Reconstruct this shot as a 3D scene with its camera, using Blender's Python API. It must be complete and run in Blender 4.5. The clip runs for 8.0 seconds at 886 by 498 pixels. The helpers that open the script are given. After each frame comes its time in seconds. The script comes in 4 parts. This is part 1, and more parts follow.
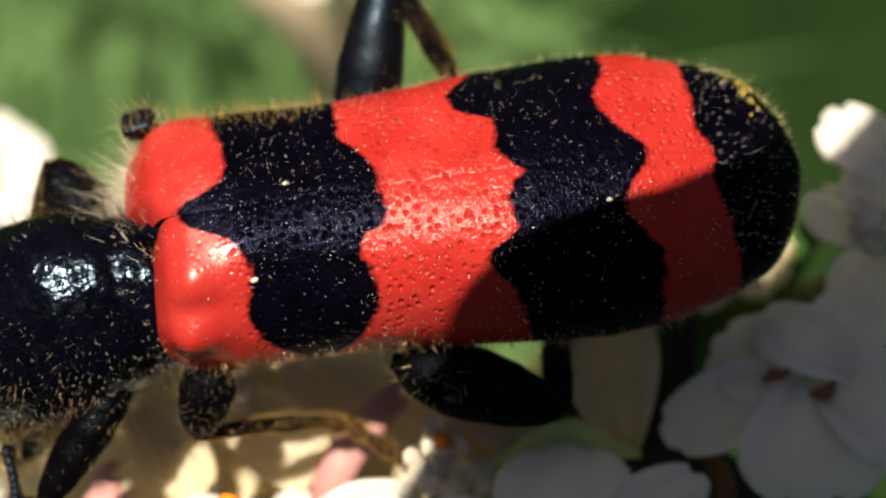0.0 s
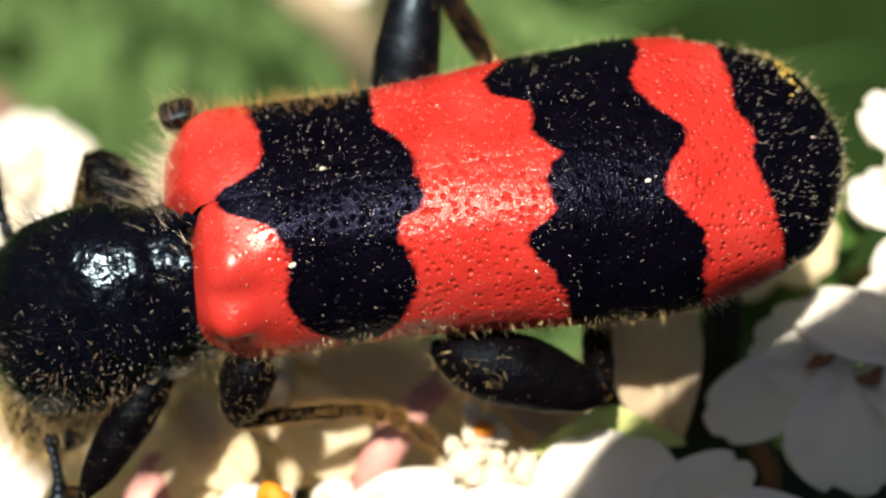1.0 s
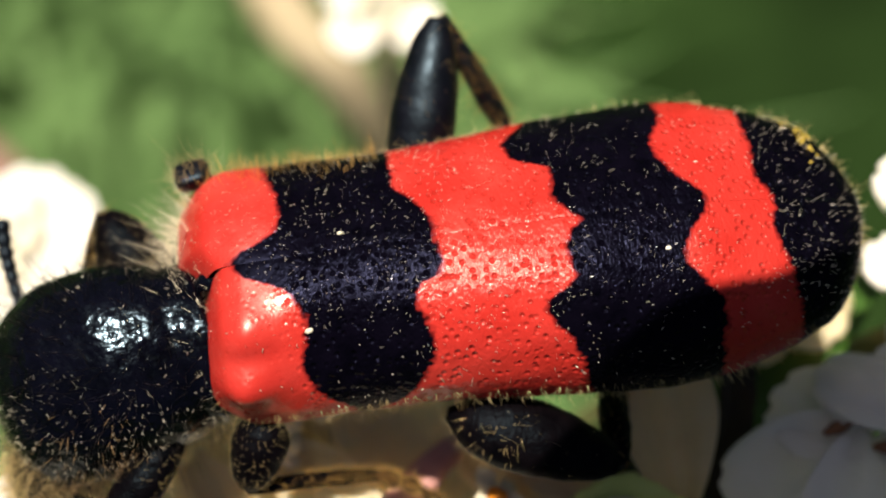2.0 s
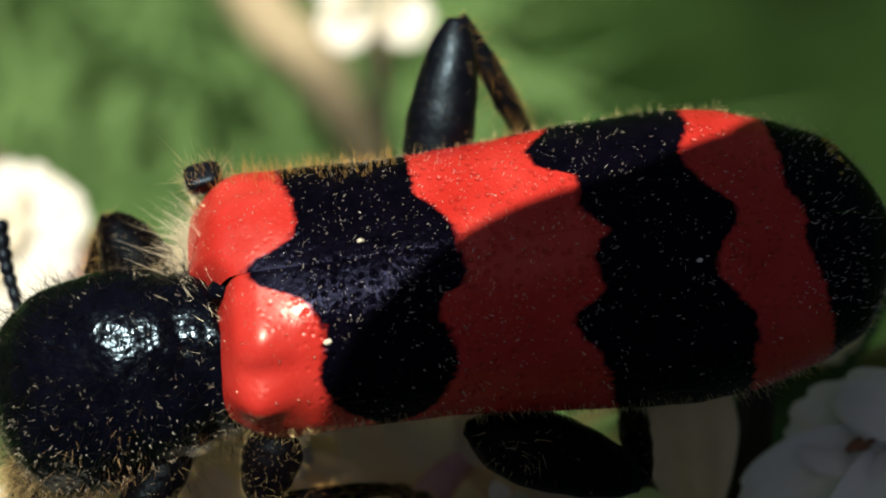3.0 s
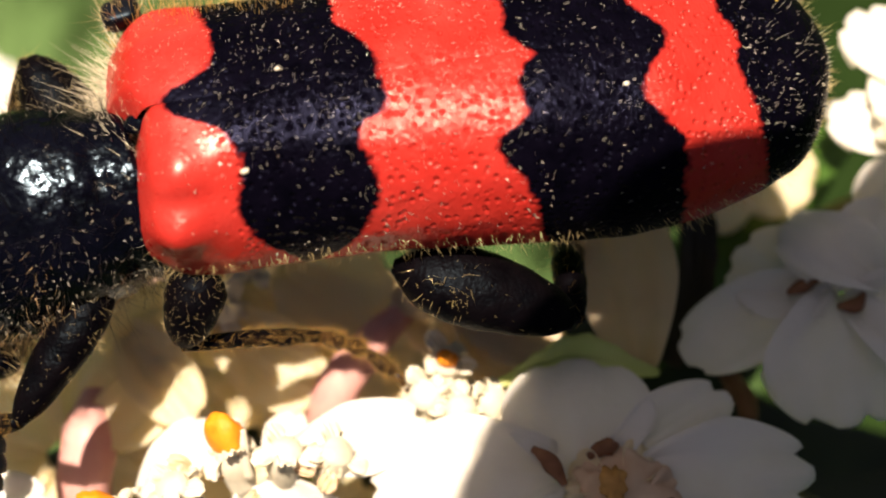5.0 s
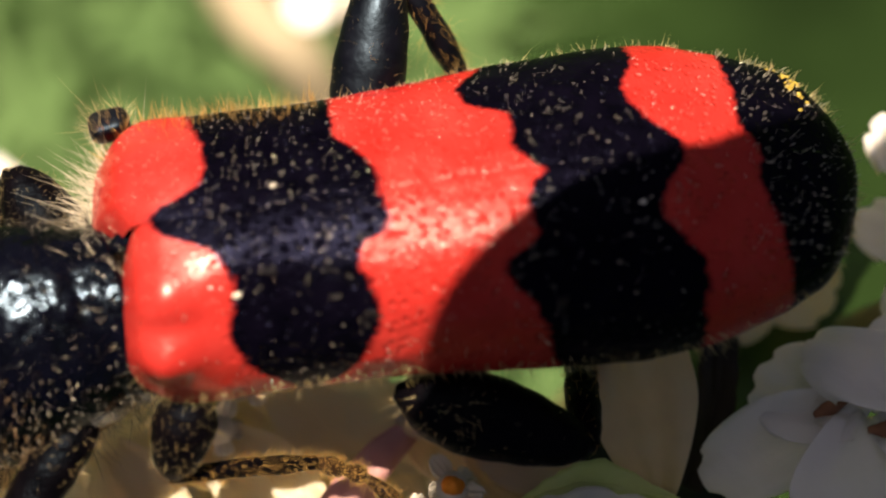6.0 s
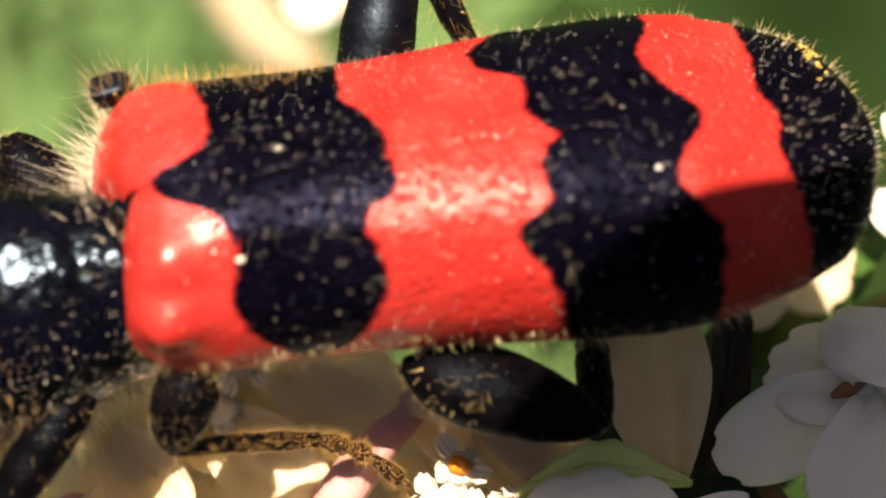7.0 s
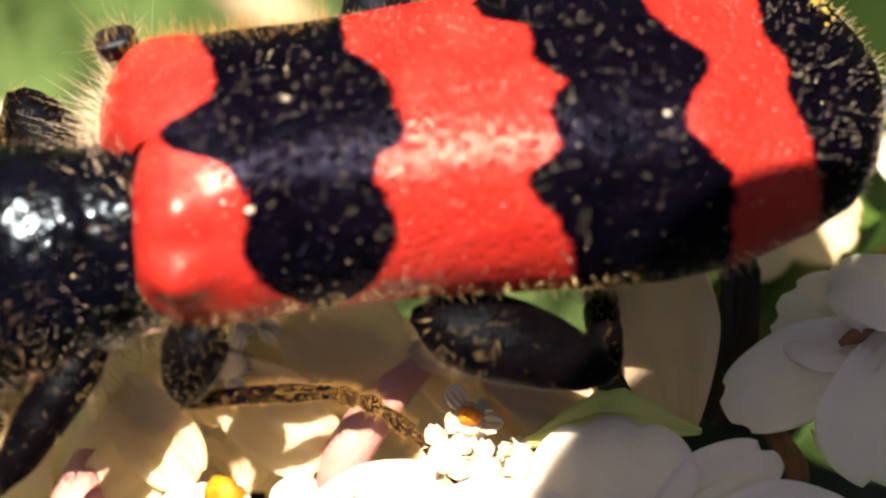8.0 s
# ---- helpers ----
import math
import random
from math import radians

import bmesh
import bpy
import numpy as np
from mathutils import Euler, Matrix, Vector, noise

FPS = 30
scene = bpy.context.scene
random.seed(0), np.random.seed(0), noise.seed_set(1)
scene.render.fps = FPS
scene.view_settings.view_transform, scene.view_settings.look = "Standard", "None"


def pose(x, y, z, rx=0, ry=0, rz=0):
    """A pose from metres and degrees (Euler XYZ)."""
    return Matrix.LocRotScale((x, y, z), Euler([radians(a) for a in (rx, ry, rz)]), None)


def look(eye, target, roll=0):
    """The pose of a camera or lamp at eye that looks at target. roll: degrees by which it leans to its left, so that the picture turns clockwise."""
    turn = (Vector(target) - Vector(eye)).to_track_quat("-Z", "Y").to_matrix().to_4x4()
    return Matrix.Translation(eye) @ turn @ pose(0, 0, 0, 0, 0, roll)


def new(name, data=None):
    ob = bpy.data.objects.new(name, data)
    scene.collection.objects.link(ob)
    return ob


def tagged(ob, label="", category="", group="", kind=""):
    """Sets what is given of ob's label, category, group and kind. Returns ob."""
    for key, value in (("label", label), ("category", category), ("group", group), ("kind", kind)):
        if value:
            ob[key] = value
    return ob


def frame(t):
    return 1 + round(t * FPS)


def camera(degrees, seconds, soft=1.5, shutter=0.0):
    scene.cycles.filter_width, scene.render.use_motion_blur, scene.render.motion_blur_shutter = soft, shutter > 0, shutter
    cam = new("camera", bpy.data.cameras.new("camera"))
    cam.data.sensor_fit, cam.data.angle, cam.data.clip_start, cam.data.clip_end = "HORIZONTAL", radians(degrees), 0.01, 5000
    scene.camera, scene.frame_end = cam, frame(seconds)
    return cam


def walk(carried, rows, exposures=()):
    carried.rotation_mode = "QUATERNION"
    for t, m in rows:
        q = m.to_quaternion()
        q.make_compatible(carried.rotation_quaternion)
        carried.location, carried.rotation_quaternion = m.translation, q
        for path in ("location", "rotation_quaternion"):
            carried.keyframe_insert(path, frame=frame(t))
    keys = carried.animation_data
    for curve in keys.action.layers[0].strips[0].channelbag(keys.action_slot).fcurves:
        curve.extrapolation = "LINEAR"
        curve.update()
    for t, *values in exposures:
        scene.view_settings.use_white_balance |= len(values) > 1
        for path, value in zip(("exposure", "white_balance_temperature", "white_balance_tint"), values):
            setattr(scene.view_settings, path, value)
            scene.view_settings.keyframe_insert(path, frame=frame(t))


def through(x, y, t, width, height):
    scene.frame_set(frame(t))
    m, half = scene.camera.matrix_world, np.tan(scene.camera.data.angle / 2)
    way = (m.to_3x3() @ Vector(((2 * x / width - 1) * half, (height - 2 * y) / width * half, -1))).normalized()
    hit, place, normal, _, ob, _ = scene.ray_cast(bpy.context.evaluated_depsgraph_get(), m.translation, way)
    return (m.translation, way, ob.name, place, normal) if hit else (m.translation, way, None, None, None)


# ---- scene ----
MM = 0.001  # every length below is written in millimetres

# ---- camera ----
cam = camera(36, 8.0, soft=2.1)
cam.data.dof.use_dof = True
cam.data.dof.focus_distance = 18.9 * MM
cam.data.dof.aperture_fstop = cam.data.lens / 0.72
PATH = [  # seconds, eye, aim, roll
    (0.0, (-1.278, -6.642, 22.142), (-0.591, -0.459, 2.000), -1.52),
    (0.5, (-1.183, -6.800, 22.058), (-0.916, -0.410, 2.000), -5.42),
    (1.0, (-1.195, -7.057, 21.933), (-1.212, -0.593, 2.000), -8.30),
    (1.5, (-1.252, -7.071, 21.872), (-1.317, -0.181, 2.000), -8.57),
    (1.7, (-1.325, -6.985, 21.860), (-1.309, 0.249, 2.000), -7.70),
    (2.8, (-2.400, -5.876, 21.946), (-1.446, 0.849, 2.000), 0.05),
    (3.0, (-2.433, -6.131, 21.336), (-1.559, 0.635, 2.000), -0.06),
    (3.3, (-2.782, -6.625, 21.034), (-1.589, 0.062, 2.000), 2.94),
    (3.5, (-2.358, -6.671, 20.915), (-1.673, -0.567, 2.000), -1.17),
    (4.0, (-2.475, -7.807, 20.504), (-1.545, -2.488, 2.000), 1.76),
    (4.5, (-1.917, -8.227, 20.712), (-1.185, -3.171, 2.000), -0.26),
    (5.0, (-1.554, -7.730, 20.367), (-0.862, -1.958, 2.000), -1.33),
    (5.2, (-1.608, -7.409, 20.074), (-0.773, -1.390, 2.000), -0.27),
    (6.3, (-1.333, -6.537, 19.566), (-0.679, -0.107, 2.000), -2.20),
    (6.5, (-1.348, -6.530, 19.595), (-0.739, -0.277, 2.000), -1.81),
    (7.0, (-1.581, -7.098, 18.876), (-0.860, -0.599, 2.000), -1.35),
    (7.5, (-1.409, -7.048, 19.029), (-1.011, -1.001, 2.000), -4.00),
    (8.0, (-1.742, -7.346, 18.781), (-1.064, -1.274, 2.000), -1.95),
]


def mm(p):
    return tuple(c * MM for c in p)


# the exposure brightens and the white balance warms as the lens comes closer
STOPS = [(0.0, 0.65, 6800, 12), (0.5, 0.8, 6800, 12), (1.0, 0.88, 6800, 12), (1.7, 0.9, 6800, 12), (2.8, 0.58, 6650, 7), (3.5, 0.66, 6750, 6), (4.0, 1.36, 7150, 14), (4.5, 1.12, 7200, 15),
         (5.2, 1.06, 7600, 19), (6.3, 1.08, 7300, 19), (7.0, 1.42, 7450, 21), (8.0, 1.47, 7800, 23)]
walk(cam, [(t, look(mm(eye), mm(aim), roll)) for t, eye, aim, roll in PATH], STOPS)

# ---- light ----
SUN_WAY = Vector((-0.10, 0.19, 1.0)).normalized()
world = bpy.data.worlds.new("sky")
scene.world = world
world.use_nodes = True
sky = world.node_tree.nodes.new("ShaderNodeTexSky")
sky.sky_type, sky.sun_disc = "NISHITA", False
sky.air_density, sky.dust_density, sky.ozone_density = 0.6, 3.5, 2.0
sky.sun_elevation = math.asin(SUN_WAY.z)
sky.sun_rotation = math.atan2(SUN_WAY.x, SUN_WAY.y)
world.node_tree.links.new(sky.outputs[0], world.node_tree.nodes["Background"].inputs[0])
world.node_tree.nodes["Background"].inputs[1].default_value = 0.024
sun = new("sun", bpy.data.lights.new("sun", "SUN"))
sun.data.energy, sun.data.angle, sun.data.color = 5.0, radians(0.5), (1.0, 0.90, 0.73)
sun.matrix_basis = look(SUN_WAY * 0.3, (0, 0, 0))


# ---- materials ----
class Nodes:
    """A small node writer for one material."""

    def __init__(self, name):
        self.mat = bpy.data.materials.new(name)
        self.mat.use_nodes = True
        self.tree = self.mat.node_tree
        self.bsdf = self.tree.nodes["Principled BSDF"]
        self.out = self.tree.nodes["Material Output"]
        self.place = self.add("TexCoord").outputs["Object"]

    def add(self, kind, **values):
        node = self.tree.nodes.new("ShaderNode" + kind)
        for key, value in values.items():
            node.inputs[key.replace("_", " ")].default_value = value
        return node

    def link(self, a, b):
        self.tree.links.new(a, b)

    def noise(self, size, detail=3.0, rough=0.55, squeeze=None):
        """Noise with features of that size in millimetres."""
        n = self.add("TexNoise", Scale=1.0 / (size * MM), Detail=detail, Roughness=rough)
        if squeeze:
            m = self.add("Mapping")
            m.inputs["Scale"].default_value = squeeze
            self.link(self.place, m.inputs[0])
            self.link(m.outputs[0], n.inputs["Vector"])
        else:
            self.link(self.place, n.inputs["Vector"])
        return n.outputs["Fac"]

    def cells(self, size):
        n = self.add("TexVoronoi", Scale=1.0 / (size * MM))
        self.link(self.place, n.inputs["Vector"])
        return n.outputs["Distance"]

    def ramp(self, fac, *stops):
        r = self.add("ValToRGB")
        while len(r.color_ramp.elements) < len(stops):
            r.color_ramp.elements.new(0.5)
        for e, (at, c) in zip(r.color_ramp.elements, stops):
            e.position, e.color = at, (*c, 1)
        self.link(fac, r.inputs[0])
        return r.outputs[0]

    def mix(self, fac, a, b):
        m = self.tree.nodes.new("ShaderNodeMix")
        m.data_type = "RGBA"
        if isinstance(fac, float):
            m.inputs[0].default_value = fac
        else:
            self.link(fac, m.inputs[0])
        for k, c in ((6, a), (7, b)):
            if isinstance(c, tuple):
                m.inputs[k].default_value = (*c, 1)
            else:
                self.link(c, m.inputs[k])
        return m.outputs[2]

    def span(self, value, lo, hi, to_lo=0.0, to_hi=1.0):
        m = self.add("MapRange")
        for k, v in zip(range(1, 5), (lo, hi, to_lo, to_hi)):
            m.inputs[k].default_value = v
        self.link(value, m.inputs[0])
        return m.outputs[0]

    def bump(self, height, depth, strength=1.0, below=None):
        b = self.add("Bump", Strength=strength, Distance=depth * MM)
        self.link(height, b.inputs["Height"])
        if below:
            self.link(below, b.inputs["Normal"])
        return b.outputs[0]

    def set(self, **values):
        for key, value in values.items():
            socket = self.bsdf.inputs[key.replace("_", " ")]
            if hasattr(value, "is_linked"):
                self.link(value, socket)
            else:
                socket.default_value = (*value, 1) if isinstance(value, tuple) else value
        return self

    def leafy(self, colour, through):
        """Lets part of the light through, as petals and leaves do."""
        t = self.add("BsdfTranslucent")
        if isinstance(colour, tuple):
            t.inputs[0].default_value = (*colour, 1)
        else:
            self.link(colour, t.inputs[0])
        m = self.add("MixShader", Fac=through)
        self.link(self.bsdf.outputs[0], m.inputs[1])
        self.link(t.outputs[0], m.inputs[2])
        self.link(m.outputs[0], self.out.inputs[0])
        return self.mat


def elytra_material():
    n = Nodes("elytra_chitin")
    band = n.add("Attribute")
    band.attribute_name = "dark_band"
    dark = n.span(band.outputs["Fac"], -0.045, 0.045)
    red = n.ramp(n.noise(0.9, 4), (0.3, (0.35, 0.018, 0.014)), (0.55, (0.40, 0.026, 0.021)), (0.8, (0.45, 0.04, 0.033)))
    black = n.ramp(n.noise(0.3, 3), (0.3, (0.0007, 0.0006, 0.0018)), (0.8, (0.0022, 0.0017, 0.005)))
    smooth = n.add("Attribute")
    smooth.attribute_name = "worn_smooth"
    rough = n.span(smooth.outputs["Fac"], 0.0, 1.0, 1.0, 0.12)
    pits = n.span(n.cells(0.125), 0.05, 0.4)
    grain = n.noise(0.06, 2, 0.5, squeeze=(1.5, 0.8, 1.0))
    fine = n.bump(grain, 0.018, 0.85, n.bump(pits, 0.032, 1.0))
    level = n.tree.nodes.new("ShaderNodeMix")
    level.data_type = "VECTOR"
    n.link(rough, level.inputs[0])
    n.link(n.add("NewGeometry").outputs["Normal"], level.inputs[4])
    n.link(fine, level.inputs[5])
    dull = n.add("Math")
    n.link(n.span(n.noise(0.2), 0.3, 0.7, 0.14, 0.26), dull.inputs[0])
    n.link(n.span(smooth.outputs["Fac"], 0.0, 1.0, 0.0, 0.1), dull.inputs[1])
    gloss = n.add("Math")
    n.link(n.span(dark, 0.0, 1.0, 0.2, 0.038), gloss.inputs[0])
    shoulder = n.add("Math")
    shoulder.operation = "MULTIPLY"
    n.link(n.span(smooth.outputs["Fac"], 0.0, 1.0, 0.0, 0.22), shoulder.inputs[0])
    n.link(n.span(dark, 0.0, 1.0, 1.0, 0.0), shoulder.inputs[1])
    n.link(shoulder.outputs[0], gloss.inputs[1])
    n.set(Base_Color=n.mix(dark, red, black), Roughness=dull.outputs[0], Normal=level.outputs[1], Specular_IOR_Level=gloss.outputs[0], Specular_Tint=n.mix(dark, (1.0, 0.82, 0.8), (0.4, 0.46, 1.0)))
    return n.mat


def chitin(name, lo, hi, rough=0.3, pit=0.1, depth=0.02, gloss=0.2):
    n = Nodes(name)
    n.set(Base_Color=n.ramp(n.noise(0.35, 4), (0.3, lo), (0.75, hi)), Roughness=n.span(n.noise(0.15), 0.3, 0.7, rough - 0.06, rough + 0.1), Specular_IOR_Level=gloss, Specular_Tint=(0.5, 0.74, 1.0))
    n.set(Normal=n.bump(n.noise(0.35, 2), depth * 2.5, 0.5, n.bump(n.noise(pit, 2), depth * 0.8, 0.6)))
    return n.mat


def hair_material(name, colour, rough=0.28, sheen=0.7):
    """Hairs that glint along the sun and stay dark elsewhere."""
    n = Nodes(name)
    n.set(Base_Color=n.ramp(n.noise(0.4, 2), (0.3, tuple(c * 0.75 for c in colour)), (0.7, colour)), Roughness=rough, Specular_IOR_Level=0.8, Metallic=sheen)
    return n.leafy(colour, 0.16)


def petal_material(name, lo, hi, glow, through=0.4):
    n = Nodes(name)
    base = n.ramp(n.noise(0.8, 4), (0.25, lo), (0.6, hi))
    veins = n.noise(0.22, 3, squeeze=(1, 1, 1))
    n.set(Base_Color=base, Roughness=0.55, Normal=n.bump(n.noise(0.07, 2), 0.012, 0.4, n.bump(veins, 0.05, 0.5)))
    n.set(Subsurface_Weight=0.25, Subsurface_Scale=0.3 * MM)
    n.bsdf.inputs["Subsurface Radius"].default_value = (1.0, 0.85, 0.6)
    return n.leafy(glow, through)


def plain(name, lo, hi, size, rough=0.5, through=0.0, relief=0.02, gloss=0.4):
    n = Nodes(name)
    base = n.ramp(n.noise(size, 4), (0.3, lo), (0.72, hi))
    n.set(Base_Color=base, Roughness=rough, Specular_IOR_Level=gloss, Normal=n.bump(n.noise(size * 0.3, 3), relief, 0.5))
    return n.leafy(base, through) if through else n.mat


ELYTRA = elytra_material()
BLACK = chitin("black_chitin", (0.0006, 0.0006, 0.0013), (0.0018, 0.0018, 0.005), 0.15, 0.14, 0.04, 0.24)
LEG = chitin("leg_chitin", (0.0008, 0.0008, 0.0018), (0.003, 0.0026, 0.005), 0.4, 0.1, 0.012, 0.3)
BROWN_LEG = chitin("brown_black_chitin", (0.0008, 0.0007, 0.0012), (0.003, 0.002, 0.0028), 0.4, 0.06, 0.03, 0.045)
TARSUS = chitin("brown_chitin", (0.012, 0.006, 0.003), (0.05, 0.024, 0.009), 0.3, 0.08, 0.012)
PALE_HAIR = hair_material("pale_hair", (0.95, 0.89, 0.75), 0.3)
GOLD_HAIR = hair_material("gold_hair", (0.95, 0.77, 0.42), 0.33)
BROWN_HAIR = hair_material("brown_hair", (0.58, 0.39, 0.2), 0.36, 0.35)
HONEY_HAIR = hair_material("honey_hair", (0.85, 0.54, 0.18), 0.34, 0.6)
CREAM_HAIR = hair_material("cream_hair", (0.92, 0.84, 0.66), 0.4, 0.3)
DARK_HAIR = hair_material("dark_hair", (0.02, 0.015, 0.012))
PETAL = petal_material("white_petal", (0.84, 0.835, 0.80), (0.92, 0.915, 0.90), (0.94, 0.91, 0.84), 0.4)
FLORET = plain("cream_floret", (0.70, 0.65, 0.52), (0.86, 0.83, 0.74), 0.5, 0.5, 0.25)
# wilted cream; under the beetle its warmth stands in for bounced light
CREAM_AND_BOUNCE = petal_material("cream_and_bounce_petal", (0.90, 0.80, 0.56), (0.94, 0.87, 0.68), (0.97, 0.87, 0.6), 0.5)
# white petal with the brownish shade under the beetle put in its colour
SHADE_BEIGE = petal_material("shade_tinted_petal", (0.62, 0.5, 0.36), (0.78, 0.66, 0.5), (0.85, 0.7, 0.48), 0.45)
PEACH = plain("peach_petal", (0.74, 0.52, 0.34), (0.86, 0.7, 0.52), 0.5, 0.55, 0.3)
STRAW = plain("straw_scale", (0.36, 0.24, 0.11), (0.6, 0.46, 0.26), 0.2, 0.6, 0.25)
# brown that stands in for the dark of openings between petals
SLIT_BROWN = plain("slit_brown", (0.16, 0.06, 0.025), (0.34, 0.16, 0.08), 0.4, 0.6, 0.15)
POLLEN = plain("yellow_pollen", (0.32, 0.23, 0.03), (0.48, 0.36, 0.07), 0.1, 0.8)
OCHRE = plain("ochre_anther", (0.42, 0.2, 0.05), (0.62, 0.34, 0.1), 0.2, 0.6)
ANTHER = plain("orange_anther", (0.72, 0.2, 0.008), (0.85, 0.3, 0.02), 0.2, 0.6)
BRACT = plain("green_bract", (0.16, 0.24, 0.06), (0.30, 0.38, 0.13), 0.7, 0.5, 0.2)
PINK = plain("pink_stalk", (0.62, 0.28, 0.28), (0.78, 0.44, 0.42), 0.8, 0.45, 0.15)
DULL_PINK = plain("dull_pink_stalk", (0.2, 0.12, 0.1), (0.3, 0.19, 0.16), 2.0, 0.6)
BROWN = plain("brown_stalk", (0.10, 0.04, 0.02), (0.20, 0.09, 0.045), 0.8, 0.5)
BEIGE = plain("beige_dry_stalk", (0.3, 0.25, 0.16), (0.42, 0.36, 0.25), 1.5, 0.6)
STALK = plain("stalk_green", (0.14, 0.16, 0.06), (0.28, 0.24, 0.12), 1.5, 0.5)
LEAF = plain("leaf_green", (0.035, 0.10, 0.015), (0.09, 0.20, 0.035), 2.5, 0.45, 0.3)
PALE_LEAF = plain("pale_leaf", (0.70, 0.80, 0.34), (0.80, 0.88, 0.44), 0.8, 0.5, 0.45)
# leaf green with the cluster's gap shade in its colour; also the blocker's
SHADE_DARK = plain("leaf_shade_dark", (0.012, 0.022, 0.006), (0.03, 0.05, 0.014), 2.0, 0.5, 0.1)
DARK_SLIVER = plain("dark_sliver", (0.010, 0.007, 0.003), (0.03, 0.02, 0.009), 0.6, 0.6)
GRASS = plain("grass_green", (0.08, 0.17, 0.055), (0.2, 0.34, 0.135), 42.0, 0.6, 0.3, gloss=0.15)
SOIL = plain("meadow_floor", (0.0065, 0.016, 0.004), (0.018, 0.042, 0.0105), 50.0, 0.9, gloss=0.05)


# ---- mesh helpers ----
def thing(name, label, category, group="", at=(0, 0, 0)):
    ob = new(name)
    ob.empty_display_size = 0.001
    ob.location = mm(at)
    return tagged(ob, label, category, group)


def raw(verts, faces):
    """A bmesh from arrays in millimetres."""
    me = bpy.data.meshes.new("raw")
    me.from_pydata((np.asarray(verts, float) * MM).tolist(), [], [tuple(int(i) for i in q) for q in faces])
    bm = bmesh.new()
    bm.from_mesh(me)
    bpy.data.meshes.remove(me)
    bmesh.ops.recalc_face_normals(bm, faces=bm.faces)
    return bm


def part(name, bm, material, parent, label="", smooth=True):
    """Links a bmesh, built in the world's millimetres, as one mesh under its parent."""
    if isinstance(bm, tuple):
        bm = raw(*bm)
    me = bpy.data.meshes.new(name)
    bm.to_mesh(me)
    bm.free()
    me.materials.append(material)
    if smooth:
        me.shade_smooth()
    ob = new(name, me)
    if parent:
        ob.parent = parent
        root = parent
        while root.parent:
            root = root.parent
        if parent is root:
            ob.matrix_parent_inverse = Matrix.Translation(root.location).inverted()
    return tagged(ob, label)


def grid_faces(rows, cols, closed=False):
    n = cols if closed else cols - 1
    return [(i * cols + j, i * cols + (j + 1) % cols, (i + 1) * cols + (j + 1) % cols, (i + 1) * cols + j) for i in range(rows - 1) for j in range(n)]


def bend(points, n):
    """A smooth line of n points through the given ones (Catmull-Rom)."""
    p = np.asarray(points, float)
    if len(p) == 2:
        return p[0] + np.linspace(0, 1, n)[:, None] * (p[1] - p[0])
    q = np.vstack([2 * p[0] - p[1], p, 2 * p[-1] - p[-2]])
    out = []
    for s in np.linspace(0, len(p) - 1, n):
        i = min(int(s), len(p) - 2)
        t = s - i
        a, b, c, d = q[i : i + 4]
        out.append(0.5 * (2 * b + (c - a) * t + (2 * a - 5 * b + 4 * c - d) * t * t + (3 * b - a - 3 * c + d) * t**3))
    return np.array(out)


def tube(points, radii, n=24, sides=14, flat=1.0, up=(0, 0, 1), lumps=0.0, seed=0):
    """A closed tapered tube along a smooth line. flat: its height against its width."""
    line = bend(points, n)
    r = np.interp(np.linspace(0, 1, n), np.linspace(0, 1, len(radii)), radii)
    k = np.array([0.25, 0.5, 0.25])
    r = np.convolve(np.pad(r, 1, mode="edge"), k, mode="valid")
    ways = np.gradient(line, axis=0)
    ways /= np.linalg.norm(ways, axis=1)[:, None]
    rng = np.random.default_rng(seed)
    phase = rng.uniform(0, 6.28, 3)
    verts = []
    for i in range(n):
        side = np.cross(ways[i], up)
        side /= np.linalg.norm(side) + 1e-9
        top = np.cross(side, ways[i])
        for a in np.linspace(0, 2 * np.pi, sides, endpoint=False):
            w = 1 + lumps * (math.sin(3 * a + i * 0.5 + phase[0]) + math.sin(i * 0.9 + phase[1]))
            verts.append(line[i] + r[i] * w * (math.cos(a) * side + flat * math.sin(a) * top))
    faces = grid_faces(n, sides, True)
    verts += [line[0], line[-1]]
    a, b = len(verts) - 2, len(verts) - 1
    faces += [(a, (j + 1) % sides, j) for j in range(sides)]
    faces += [(b, (n - 1) * sides + j, (n - 1) * sides + (j + 1) % sides) for j in range(sides)]
    return verts, faces


